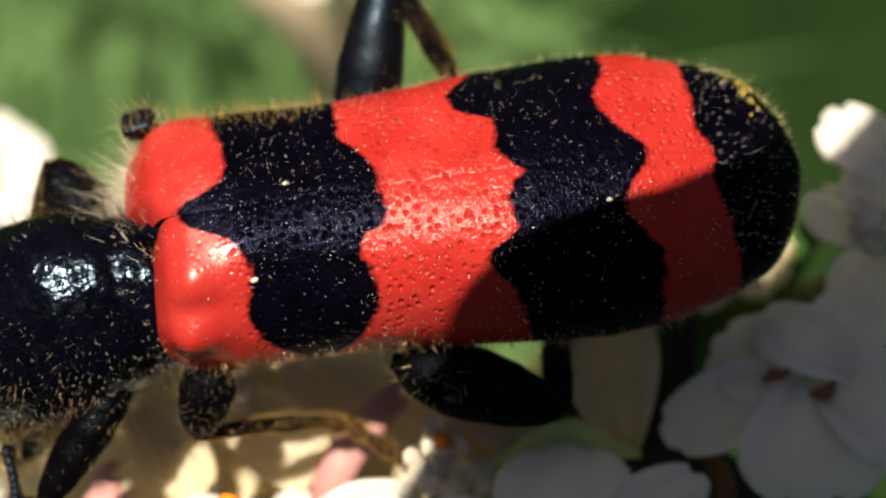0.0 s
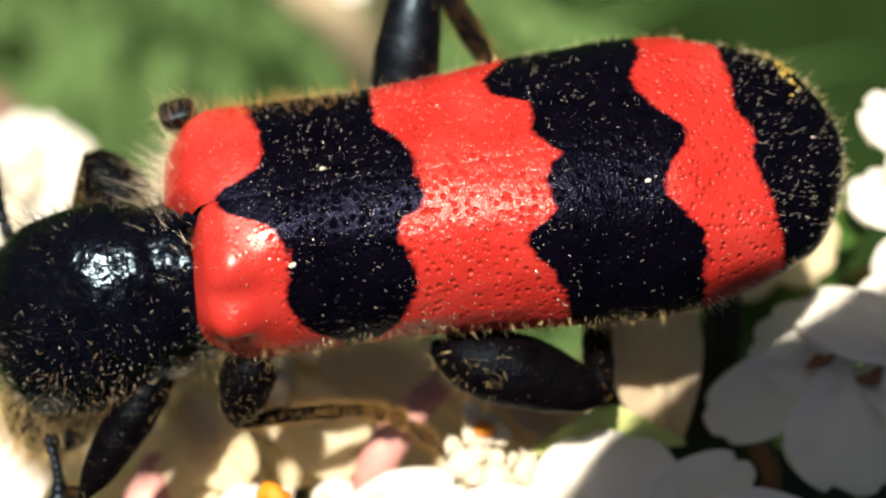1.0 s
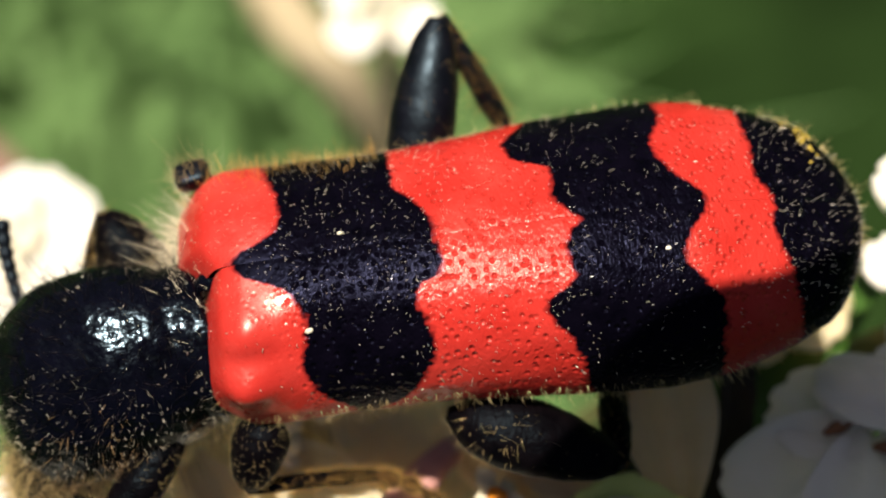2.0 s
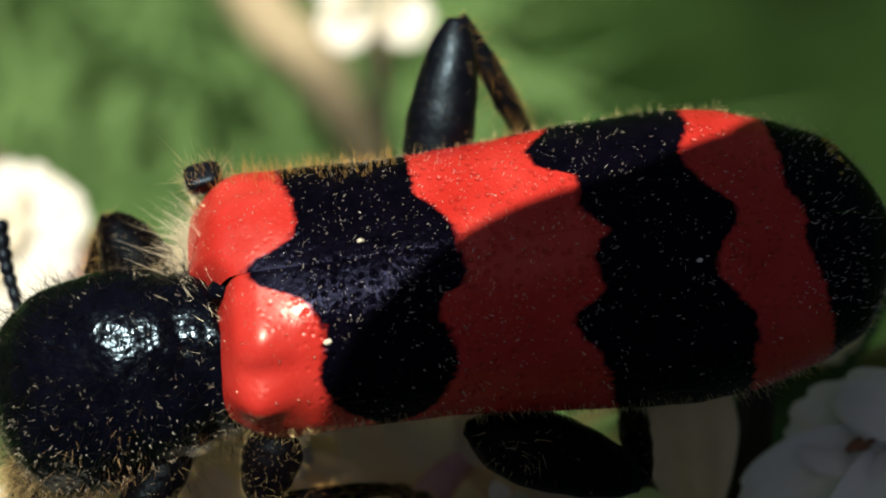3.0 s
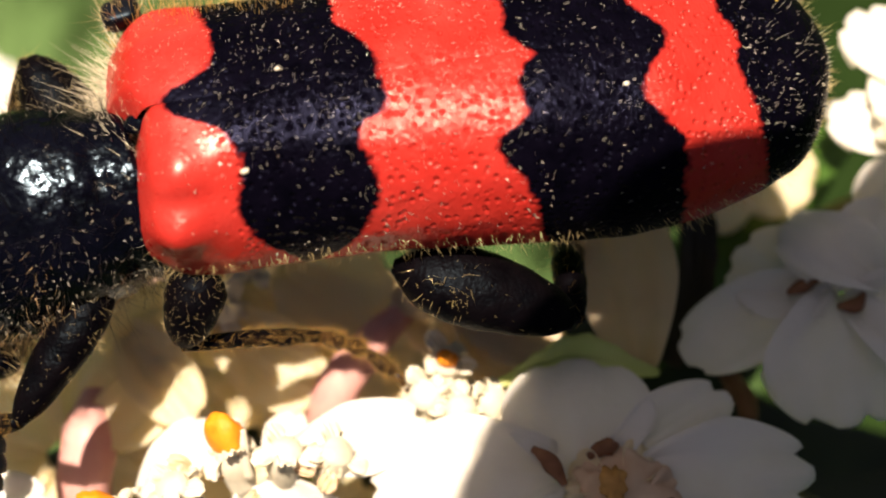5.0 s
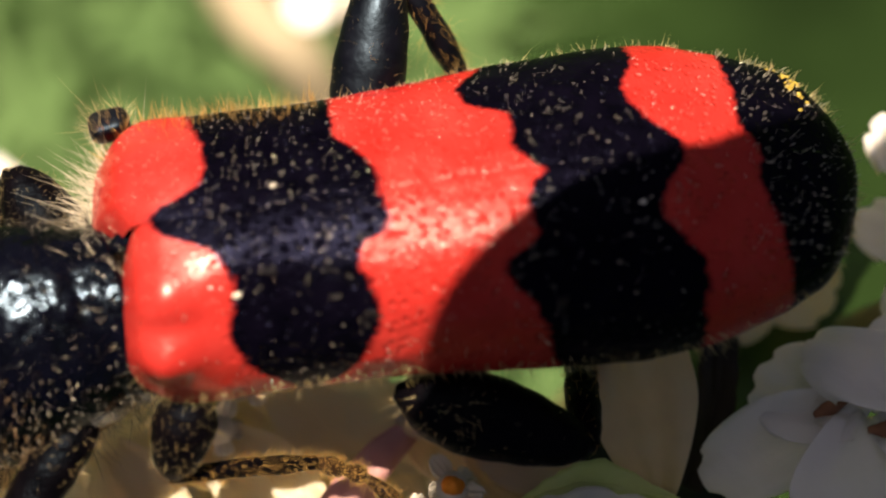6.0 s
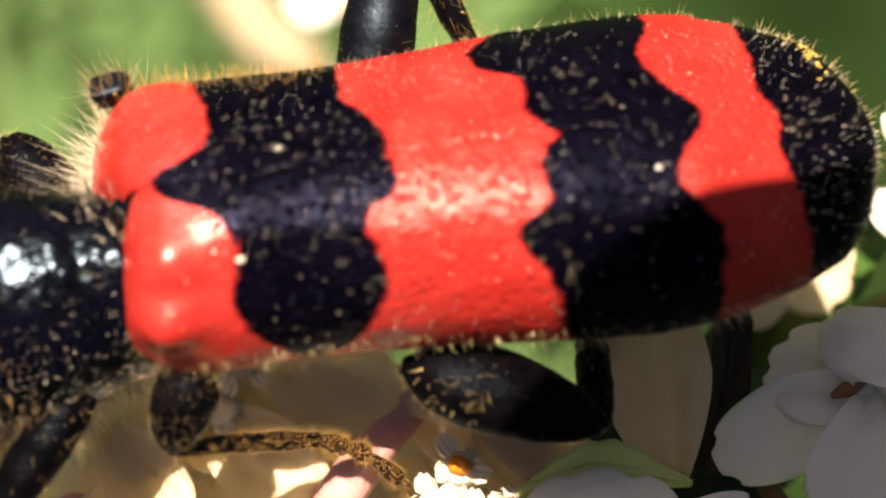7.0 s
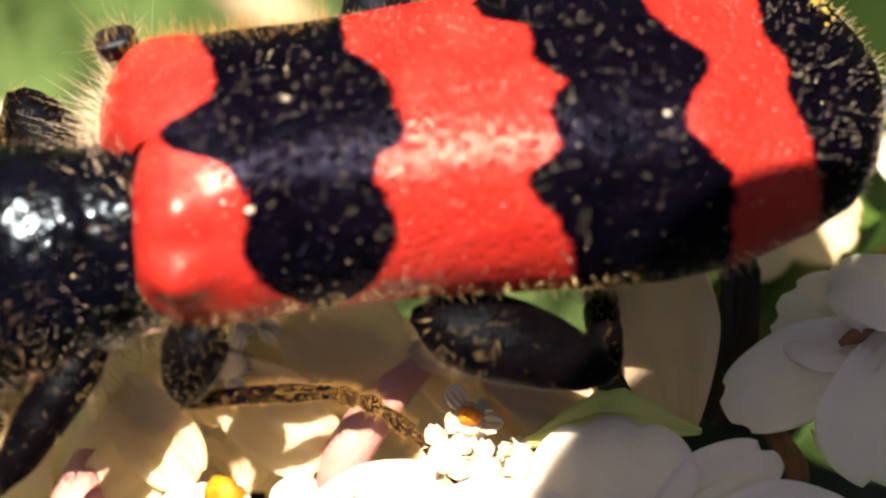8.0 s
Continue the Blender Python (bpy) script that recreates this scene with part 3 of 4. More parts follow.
def build_beetle():
    """Returns the beetle and its near antenna, which moves."""
    feelers = []
    beetle = thing("beetle", "red and black banded hairy checkered beetle sitting on white flowers", "beetle", at=(0, 0, 0))
    build_elytron(beetle, True)
    build_elytron(beetle, False)
    build_pronotum(beetle)
    belly = blob((-0.3, 0, 2.25), ((4.6, 0, 0), (0, 1.82, 0), (0, 0, 0.95)), 40, 40, 0.9)
    ab = part("abdomen", belly, BLACK, beetle, "blue-black abdomen under the wing cases")
    meso = outward(blob((-4.75, 0.1, 2.1), ((0.66, 0, 0), (0, 1.45, 0), (0, 0, 0.66)), 26, 30, 0.8))
    me = part("mesothorax", meso, BLACK, beetle, "dark hairy hind thorax")
    fur("hair", meso, 3600, 0.42, 0.006, (-0.3, 0.4, 0.15), CREAM_HAIR, me, 41, spread=0.45)
    nub = outward(blob((-4.92, 1.82, 3.0), ((0.27, 0.04, 0), (-0.03, 0.23, -0.08), (0, 0, 0.22)), 20, 24, 0.55))
    fur("hair", nub, 90, 0.24, 0.005, (-0.2, 0.5, 0.2), GOLD_HAIR, part("shoulder_knob", nub, LEG, beetle), 42)
    part("scutellum", outward(blob((-4.72, -0.02, 3.36), ((0.24, 0, 0.08), (0, 0.16, 0), (-0.02, 0, 0.08)), 14, 18)), BLACK, beetle)
    head = outward(blob((-7.75, -1.95, 0.9), ((0.62, 0.2, 0.2), (-0.2, 0.68, 0), (-0.2, 0, 0.6)), 30, 32, 0.95))
    hd = part("head", head, BLACK, beetle, "black head bent down, covered with golden hairs")
    fur("hair", head, 2600, 0.34, 0.0055, (0.1, -0.35, 0.1), GOLD_HAIR, hd, 43, spread=0.5)
    for s, p in ((1, (-8.0, -1.4, 1.25)), (-1, (-7.4, -2.5, 1.1))):
        part("eye", blob(p, ((0.28, 0, 0), (0, 0.2, 0), (0, 0, 0.28)), 16, 18), BLACK, hd, "black eye")
    # the near antenna with its club
    line = bend([(-7.6, -2.5, 1.5), (-7.5, -3.0, 1.45), (-7.52, -3.4, 1.3), (-7.68, -4.25, 0.9)], 12)
    sizes = [0.09, 0.08, 0.08, 0.085, 0.09, 0.1, 0.13, 0.18, 0.21, 0.22, 0.17]
    antenna = None
    for k in range(11):
        a, b = line[k], line[k + 1]
        seg = outward(tube([a - (b - a) * 0.08, (a + b) / 2, b], [sizes[k] * 0.6, sizes[k], sizes[k] * 0.95], 8, 12))
        if antenna is None:
            antenna = part("antenna", seg, LEG, beetle, "clubbed black antenna")
            feelers.append(antenna)
        else:
            part("segment", seg, LEG, antenna)
    far = bend([(-7.9, -0.2, 1.5), (-8.05, 0.75, 1.6), (-8.2, 1.4, 1.6), (-8.3, 2.1, 1.55)], 10)
    antenna = None
    for k in range(9):
        a, b = far[k], far[k + 1]
        seg = outward(tube([a, (a + b) / 2, b], [0.06, 0.08 + 0.008 * k, 0.07 + 0.008 * k], 8, 10))
        if antenna is None:
            antenna = part("antenna", seg, LEG, beetle, "clubbed black antenna")
        else:
            part("segment", seg, LEG, antenna)
    rng = np.random.default_rng(61)
    spots = [(-3.34, -1.08, 3.74, 0.06), (1.77, -0.64, 3.9, 0.045), (-2.75, 0.23, 3.92, 0.04)]
    spots += [(4.25 + rng.normal(0, 0.13), 0.75 + rng.normal(0, 0.16), 3.1 + rng.normal(0, 0.05), rng.uniform(0.012, 0.04)) for _ in range(30)]
    for k, (x, y, z, r) in enumerate(spots):
        if k > 2:  # set on the wing case's end
            v = 0.5 - 0.5 * min(0.8, y / 1.3)
            x, y, z = elytra_point(min(x + 4.8, 9.6), v)
        part("pollen_grain", blob((x, y, z), ((r, 0, r * 0.2), (0, r * 0.7, 0), (0, 0, r * 0.5)), 8, 10, 1.0, 0.3, k), POLLEN if k > 2 else FLORET, beetle)
    # hind, middle and fore legs of the near side, then of the far side
    build_leg(beetle, (-1.6, -2.1, 2.0), (0.84, -3.12, 1.6), (1.0, -1.9, 0.9), [(1.3, -1.6, -0.2)], 0.57, 51, shin=0.24, hairs=45, flat=0.75, shell=BROWN_LEG, tuft=260)
    build_leg(beetle, (-4.15, -1.8, 2.35), (-4.66, -2.78, 1.85), (-2.85, -2.62, 0.7), [(-2.4, -2.75, 0.4), (-1.98, -3.0, 0.15), (-1.2, -3.93, -0.25)], 0.42, 52, shin=0.135, hairs=280, shell=BROWN_LEG, tuft=120)
    build_leg(beetle, (-5.5, -1.7, 2.1), (-7.02, -3.5, 1.7), (-7.8, -3.3, 0.5), None, 0.36, 53, shin=0.16, hairs=110, fuzz=1.0, shell=BROWN_LEG, tuft=160)
    build_leg(beetle, (-1.75, 1.25, 1.7), (-0.9, 3.95, 2.95), (-0.02, 2.6, 1.5), [(0.3, 1.9, 0.4), (0.5, 1.6, -0.2)], 0.52, 54, shin=0.2, hairs=150, flat=0.85, fuzz=1.6)
    build_leg(beetle, (-5.75, 0.3, 1.7), (-6.48, 1.72, 2.2), (-7.05, 0.8, 1.1), None, 0.5, 55, hairs=260, fuzz=1.3, shell=BROWN_LEG, tuft=500)
    return beetle, feelers[0]


# ---- flowers ----
def petal(base, tip, width, cup=0.25, lobe=0.10, droop=0.2, thick=0.07, seed=0, up=(0, 0, 1)):
    """A solid ray petal: narrow foot, broad blunt end with three lobes, two long furrows."""
    base, tip = np.asarray(base, float), np.asarray(tip, float)
    long = np.linalg.norm(tip - base)
    d = (tip - base) / long
    s = np.cross(d, np.asarray(up, float))
    s /= np.linalg.norm(s)
    n = np.cross(s, d)
    rng = np.random.default_rng(seed)
    k1, k2, k3 = rng.uniform(-0.12, 0.12, 3)
    ph = rng.uniform(0, 6.28, 2)
    rows, cols = 24, 25
    top, low = [], []
    for i in range(rows):
        u = i / (rows - 1)
        w = 0.5 * width * (0.34 + 0.66 * math.sin(min(1.0, u / 0.62) * math.pi / 2) ** 0.9)
        for j in range(cols):
            v = math.sin((j / (cols - 1) - 0.5) * math.pi)
            end = 1 - 0.46 * (1 - math.sqrt(max(0.0, 1 - abs(v) ** 2.4))) - lobe * (math.exp(-(((v - 0.36 - k1) / 0.1) ** 2)) + math.exp(-(((v + 0.36 - k2) / 0.1) ** 2)))
            rise = cup * width * (0.5 * v * v - 0.2) * (1 - 0.4 * u) + droop * long * (0.9 * u - 1.1 * u * u) + 0.25 * k3 * width * v * u
            rise += 0.035 * width * math.cos(v * 7.5) * (1 - abs(v)) + 0.03 * math.sin(5 * u + 3 * v + ph[0]) + 0.02 * math.sin(11 * v + 4 * u + ph[1])
            p = base + d * long * u * (1 + (end - 1) * u * u) + s * v * w + n * rise
            t = thick * (1 - 0.75 * max(abs(v), u * u) ** 6)
            top.append(p + n * t * 0.5)
            low.append(p - n * t * 0.5)
    f = grid_faces(rows, cols)
    m = rows * cols
    faces = f + [tuple(m + i for i in q[::-1]) for q in f]
    rim = [j for j in range(cols)] + [i * cols + cols - 1 for i in range(1, rows)] + [(rows - 1) * cols + j for j in range(cols - 2, -1, -1)] + [i * cols for i in range(rows - 2, 0, -1)]
    faces += [(a, b, m + b, m + a) for a, b in zip(rim, rim[1:] + rim[:1])]
    return top + low, faces


def floret(head, at, way, tall, wide, seed, material, anther):
    """A small tube flower with five curled lobes, and its anther column where it is open."""
    at, way = np.asarray(at, float), np.asarray(way, float)
    way = way / np.linalg.norm(way)
    ob = part("disc_floret", tube([at, at + way * tall * 0.6, at + way * tall], [wide * 0.7, wide * 0.9, wide, wide * 0.95, wide * 0.8], 10, 14, lumps=0.03, seed=seed), material, head)
    a = np.cross(way, (0.3, 0.9, 0.1))
    a /= np.linalg.norm(a)
    b = np.cross(way, a)
    for k in range(5):
        g = 2 * math.pi * k / 5 + seed
        out = math.cos(g) * a + math.sin(g) * b
        p = at + way * tall * 0.86 + out * wide * 0.55
        long = wide * (1.0 + 0.3 * math.sin(seed * 3 + k * 2.3))
        part("lobe", petal(p, p + out * long + way * wide * (0.9 - 0.8 * ((k + seed) % 3)), wide * 1.15, 0.45, 0.06, 0.35, 0.045, seed + k, up=way), material, ob)
    if anther:
        p = at + way * tall * 0.85
        part("anther", blob(p + way * anther * 0.8, [way * anther * 1.1, a * anther * 0.85, b * anther * 0.65], 16, 18, 0.9, 0.2, seed), ANTHER, ob, "orange pollen-covered anther")


def flower_head(centre, petals, florets, label, seed, foot, stalk=STALK, white=PETAL):
    """petals: tip, width, cup, droop and, where it is not the centre, the base. florets: place, lean, anther size."""
    head = thing("flower_head", label, "flower", "flower heads of the cluster", centre)
    c = np.array(centre, float)
    for k, (tip, width, curve, droop, base) in enumerate(petals):
        part("petal", petal(base or tuple(c + 0.12 * (np.array(tip) - c)), tip, width, curve, 0.05 + 0.02 * (k % 3), droop, 0.07, seed * 17 + k), white, head)
    for k, (at, lean, anther) in enumerate(florets):
        floret(head, at, lean, 0.85, 0.28, seed * 31 + k, FLORET, anther)
    cupm = tube([c + (0, 0, -1.5), c + (0, 0, -0.9), c + (0, 0, -0.25)], [0.3, 0.72, 0.8, 0.62], 12, 18, lumps=0.02, seed=seed)
    part("bract_cup", cupm, BRACT, head, "pale green bract cup")
    part("stalk", tube([c + (0, 0, -1.4), (c + np.array(foot)) / 2 + (0, 0, -0.8), foot], [0.3, 0.26, 0.3], 16, 12, lumps=0.02, seed=seed), stalk, head)
    return head


def withered(head, at, seed):
    """The fading middle of a head: a lumpy peach cushion, folded wilted petals and brown tubes for dark slits."""
    c = np.array(at, float)
    rng = np.random.default_rng(seed)
    cushion = blob(c, ((0.72, 0.1, 0.0), (-0.1, 0.62, 0.0), (0.0, 0.0, 0.26)), 26, 30, 1.0, 0.55, seed)
    part("faded_disc", cushion, PEACH, head, "faded peach-coloured disc")
    for k in range(7):
        g = 0.95 * k + rng.uniform(-0.3, 0.3)
        d, side = np.array((math.cos(g), math.sin(g), 0)), np.array((-math.sin(g), math.cos(g), 0))
        base = c + d * rng.uniform(0.15, 0.4) + side * rng.uniform(-0.2, 0.2) + (0, 0, 0.12)
        tip = base + d * rng.uniform(0.45, 0.8) + side * rng.uniform(-0.3, 0.3) + (0, 0, rng.uniform(-0.3, 0.05))
        part("wilted_petal", petal(base, tip, rng.uniform(0.6, 0.95), 0.5, 0.05, 0.5, 0.05, seed + k), CREAM_AND_BOUNCE if k % 3 else PEACH, head, "wilted cream petal folded over")
    # brown tubes laid where openings between the petals look dark
    for k, (x, y, u, v) in enumerate(((-1.2, 0.92, -0.82, 0.32), (-0.42, 0.68, 0.05, 0.78), (-0.98, -0.45, -0.62, -0.95), (0.5, 0.1, 0.7, -0.55))):
        a, b = c + (x, y, 0.06), c + (u, v, 0.1)
        part("hollow_slit", tube([a, (a + b) / 2 + (0.04, 0.05, 0.05), b], [0.04, 0.12, 0.13, 0.04], 14, 10, 0.5, lumps=0.08, seed=k), SLIT_BROWN, head, "brown tube standing in for a dark opening")


def ring(c, spots, seed, anthers=()):
    """Spots of disc florets round a centre, leaning outward."""
    rng = np.random.default_rng(seed)
    out = []
    for k in range(spots):
        g = 2.4 * k
        r = 0.16 + 0.2 * k**0.5 + rng.uniform(0, 0.1)
        d = np.array((math.cos(g), math.sin(g), 0))
        out.append((tuple(np.array(c) + d * r + (0, 0, -0.25)), tuple(d * 0.35 + (0, 0, 1)), 0.14 if k in anthers else 0))
    return out


ROOT = (0.5, 1.0, -20)


def build_flowers():
    broad = flower_head((4.95, -3.0, 0.2), [((2.6, -3.52, -0.1), 1.35, 0.25, 0.12, (5.0, -2.75, 0.15)), ((3.72, -2.0, 0.0), 1.6, 0.3, 0.2, (5.0, -3.1, 0.1)), ((4.85, -5.0, 0.15), 2.5, 0.25, 0.3, (5.0, -2.95, 0.2)), ((4.45, -1.8, 0.45), 1.25, 0.7, 0.6, (5.75, -2.95, 0.3)), ((6.6, -1.6, -0.2), 1.4, 0.3, 0.1, None), ((7.0, -4.0, 0.3), 1.9, 0.3, 0.2, None)],
                        [], "white flower head with broad three-lobed petals", 1, ROOT)
    # the head's two dark hollows, put in as brown tubes
    for a, m, b, r in (((4.3, -2.88, 0.3), (4.55, -2.8, 0.34), (4.85, -2.72, 0.3), 0.11), ((5.0, -3.2, 0.34), (5.25, -3.22, 0.36), (5.45, -3.05, 0.34), 0.12)):
        part("hollow_slit", tube([a, m, b], [r * 0.3, r, r * 0.9, r * 0.3], 14, 10, 0.5, lumps=0.08), SLIT_BROWN, broad, "brown tube standing in for a dark opening")
    fading = flower_head((1.05, -5.4, 0.3), [((-2.4, -5.2, 0.4), 2.15, 0.22, 0.2, (0.45, -5.0, 0.25)), ((-0.75, -7.3, 0.2), 1.35, 0.25, 0.15, (0.45, -5.45, 0.3)), ((0.35, -7.4, 0.1), 1.15, 0.3, 0.15, (0.8, -5.8, 0.2)), ((0.9, -3.42, 0.35), 2.3, 0.2, 0.15, (0.75, -5.2, 0.3)), ((3.15, -4.35, 0.3), 1.25, 0.25, 0.15, (1.2, -5.0, 0.3)),
                                              ((4.1, -5.62, 0.42), 1.55, 0.3, 0.2, (1.6, -5.25, 0.4)), ((2.4, -7.3, 0.1), 1.3, 0.25, 0.2, None)],
                         [], "white flower head with a withered brownish centre", 2, ROOT)
    withered(fading, (1.25, -5.62, 0.46), 77)
    part("dry_anther", blob((1.08, -5.4, 0.82), ((0.17, 0.03, 0.02), (-0.03, 0.24, 0.0), (0.0, 0.0, 0.1)), 14, 16, 1.0, 0.7, 5), OCHRE, fading, "dull orange dried anther")
    tall = flower_head((-4.4, -4.9, -0.1), [((-3.5, -6.75, -1.9), 3.4, 0.2, 0.75, (-4.0, -4.6, 0.1)), ((-6.6, -6.7, -1.9), 2.8, 0.2, 0.7, (-5.5, -4.7, 0.0)), ((-1.4, -4.05, 0.25), 1.15, 0.3, 0.25, (-3.5, -4.25, 0.05)), ((-4.75, -3.4, -0.5), 0.85, 0.25, 0.1, (-5.8, -4.5, -0.3)), ((-3.3, -3.5, -0.55), 0.7, 0.25, 0.1, (-3.9, -4.2, -0.4))],
                       [((-4.25, -4.6, -0.1), (-0.12, 0.75, 0.75), 0.34), ((-5.55, -5.05, 0.0), (-0.8, 0.45, 0.6), 0.32), ((-5.0, -4.75, -0.1), (-0.25, 0.3, 1), 0), ((-3.65, -4.55, -0.15), (0.2, 0.45, 1), 0), ((-3.05, -4.55, -0.25), (0.4, 0.3, 1), 0), ((-5.2, -5.2, -0.15), (-0.3, -0.1, 1), 0)], "white flower head with orange anthers in its centre", 3, ROOT)
    part("style", tube([(-4.1, -4.5, 0.3), (-4.12, -4.2, 0.55), (-4.1, -3.85, 0.7)], [0.08, 0.07, 0.1, 0.06], 12, 8), FLORET, tall, "thin white style")
    rng = np.random.default_rng(19)
    for x, y in ((-4.95, -4.25), (-4.75, -4.4), (-3.6, -4.2), (-3.4, -4.4), (-2.95, -4.45), (-2.85, -4.65), (-4.0, -4.75), (-5.3, -4.6)):
        g = rng.uniform(0, 6.28)
        a = np.array((x, y, 0.38))
        part("dry_scale", petal(a, a + (0.32 * math.cos(g), 0.32 * math.sin(g), rng.uniform(-0.1, 0.2)), rng.uniform(0.22, 0.4), 0.7, 0.12, 0.5, 0.04, int(100 * g)), PEACH if g > 2.2 else STRAW, tall, "crinkled straw-brown scale")
    flower_head((-9.0, -4.4, -0.1), [((-7.1, -4.45, 0.2), 1.2, 0.3, 0.25, None), ((-9.2, -6.2, 0.2), 1.7, 0.3, 0.2, None), ((-10.6, -4.2, 0.2), 1.7, 0.3, 0.2, None), ((-8.9, -1.5, -0.5), 1.9, 0.3, 0.2, (-9.0, -3.8, -0.2))], ring((-9.0, -4.4, -0.1), 4, 4), "white flower head at the cluster's rim", 4, ROOT)
    # white head under the beetle; the beige of its petals is painted shade
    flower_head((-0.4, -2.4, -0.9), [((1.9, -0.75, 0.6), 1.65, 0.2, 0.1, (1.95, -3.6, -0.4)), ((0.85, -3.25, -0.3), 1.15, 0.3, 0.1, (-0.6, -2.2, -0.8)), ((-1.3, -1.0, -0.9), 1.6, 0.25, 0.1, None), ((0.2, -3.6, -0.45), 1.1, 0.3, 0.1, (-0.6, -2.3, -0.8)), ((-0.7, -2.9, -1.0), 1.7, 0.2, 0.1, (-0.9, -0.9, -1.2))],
                [((-0.98, -3.2, -0.75), (0, 0.1, 1), 0.2), ((-1.25, -3.45, -0.75), (-0.2, -0.2, 1), 0), ((-0.95, -3.7, -0.65), (0.1, -0.3, 1), 0), ((-0.6, -3.7, -0.7), (0.3, -0.2, 1), 0)], "white flower head under the beetle, its warm shade put in the petal colour", 5, ROOT, white=SHADE_BEIGE)
    # white head; the cream of its petals imitates warm bounced light
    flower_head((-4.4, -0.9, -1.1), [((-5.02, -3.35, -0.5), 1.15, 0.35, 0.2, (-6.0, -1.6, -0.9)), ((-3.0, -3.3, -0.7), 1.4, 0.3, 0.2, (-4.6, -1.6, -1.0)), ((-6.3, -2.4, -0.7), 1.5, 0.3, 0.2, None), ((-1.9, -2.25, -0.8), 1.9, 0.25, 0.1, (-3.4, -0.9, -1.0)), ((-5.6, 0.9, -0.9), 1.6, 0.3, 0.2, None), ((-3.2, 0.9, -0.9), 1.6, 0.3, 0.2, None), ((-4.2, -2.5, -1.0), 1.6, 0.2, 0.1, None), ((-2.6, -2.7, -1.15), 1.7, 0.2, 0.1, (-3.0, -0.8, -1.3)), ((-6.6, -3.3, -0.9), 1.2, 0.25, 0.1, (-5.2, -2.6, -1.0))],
                ring((-4.4, -0.9, -1.1), 4, 6), "white flower head under the beetle's front, warm bounced light in its colour", 6, ROOT, white=CREAM_AND_BOUNCE)
    flower_head((7.2, -0.9, -0.2), [((6.0, -1.75, -0.3), 1.3, 0.35, 0.3, None), ((5.9, 0.35, -0.3), 1.2, 0.35, 0.3, None), ((6.5, 1.75, 0.1), 1.3, 0.35, 0.3, (7.3, 0.3, -0.1)), ((8.4, -2.2, 0.1), 1.6, 0.3, 0.2, None), ((8.6, 0.2, 0.1), 1.6, 0.3, 0.2, None), ((7.1, 0.9, 0.1), 1.5, 0.3, 0.2, None)], ring((7.2, -0.9, -0.3), 4, 7), "white flower head beside the beetle's tail", 7, ROOT)
    flower_head((6.2, -7.2, 0.0), [((4.75, -6.35, 0.25), 1.6, 0.3, 0.2, (5.4, -8.0, 0.1)), ((6.6, -5.6, 0.2), 1.4, 0.3, 0.2, None), ((4.4, -7.6, 0.2), 1.5, 0.3, 0.2, None), ((6.4, -9.0, 0.2), 1.6, 0.3, 0.2, None), ((8.0, -7.0, 0.2), 1.6, 0.3, 0.2, None)], ring((6.2, -7.2, -0.1), 4, 10), "white flower head in the shade near the cluster's rim", 10, ROOT)
    flower_head((2.3, -8.6, -0.1), [((2.55, -5.95, 0.15), 2.5, 0.25, 0.2, (2.2, -8.3, 0.0)), ((4.2, -8.4, 0.1), 1.6, 0.3, 0.2, None), ((0.6, -9.3, 0.1), 1.6, 0.3, 0.2, None), ((2.5, -10.4, 0.1), 1.6, 0.3, 0.2, None)], ring((2.3, -8.6, -0.1), 3, 12), "broad-petalled white flower head at the cluster's edge", 12, ROOT)
    # heads added deep down to bounce light up, tinted for its warmth
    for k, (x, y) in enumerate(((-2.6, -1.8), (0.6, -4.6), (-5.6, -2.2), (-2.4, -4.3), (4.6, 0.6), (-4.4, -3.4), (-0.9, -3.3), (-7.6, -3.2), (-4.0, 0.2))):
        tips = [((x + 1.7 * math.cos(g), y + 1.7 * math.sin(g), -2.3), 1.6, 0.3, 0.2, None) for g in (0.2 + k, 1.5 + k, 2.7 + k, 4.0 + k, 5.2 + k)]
        flower_head((x, y, -2.6), tips, [], "flower head added deep in the cluster as a warm light bouncer", 20 + k, ROOT, white=CREAM_AND_BOUNCE)
    flower_head((-11.2, 5.6, -8.2), [((-9.2, 6.5, -8.0), 2.0, 0.2, 0.2, None), ((-9.5, 4.7, -8.0), 1.9, 0.2, 0.2, None), ((-10.2, 7.5, -8.0), 2.1, 0.2, 0.2, None), ((-10.6, 3.6, -8.0), 2.1, 0.2, 0.2, None), ((-13.1, 4.8, -8.0), 2.1, 0.2, 0.2, None), ((-12.6, 7.1, -8.0), 2.1, 0.2, 0.2, None)], ring((-11.2, 5.6, -8.3), 5, 8), "bright white flower head lower down beyond the beetle", 8, (-9, 4, -190))
    flower_head((-1.9, 14.1, -14.2), [((-0.4, 12.9, -14), 1.7, 0.2, 0.2, None), ((-3.4, 13.0, -14), 1.7, 0.2, 0.2, None), ((-1.3, 16.0, -14), 1.8, 0.2, 0.2, None), ((-3.3, 15.5, -14), 1.8, 0.2, 0.2, None)], ring((-1.9, 14.1, -14.3), 5, 9), "bright white flower head far below the cluster", 9, (-3, 9, -190), stalk=BEIGE)


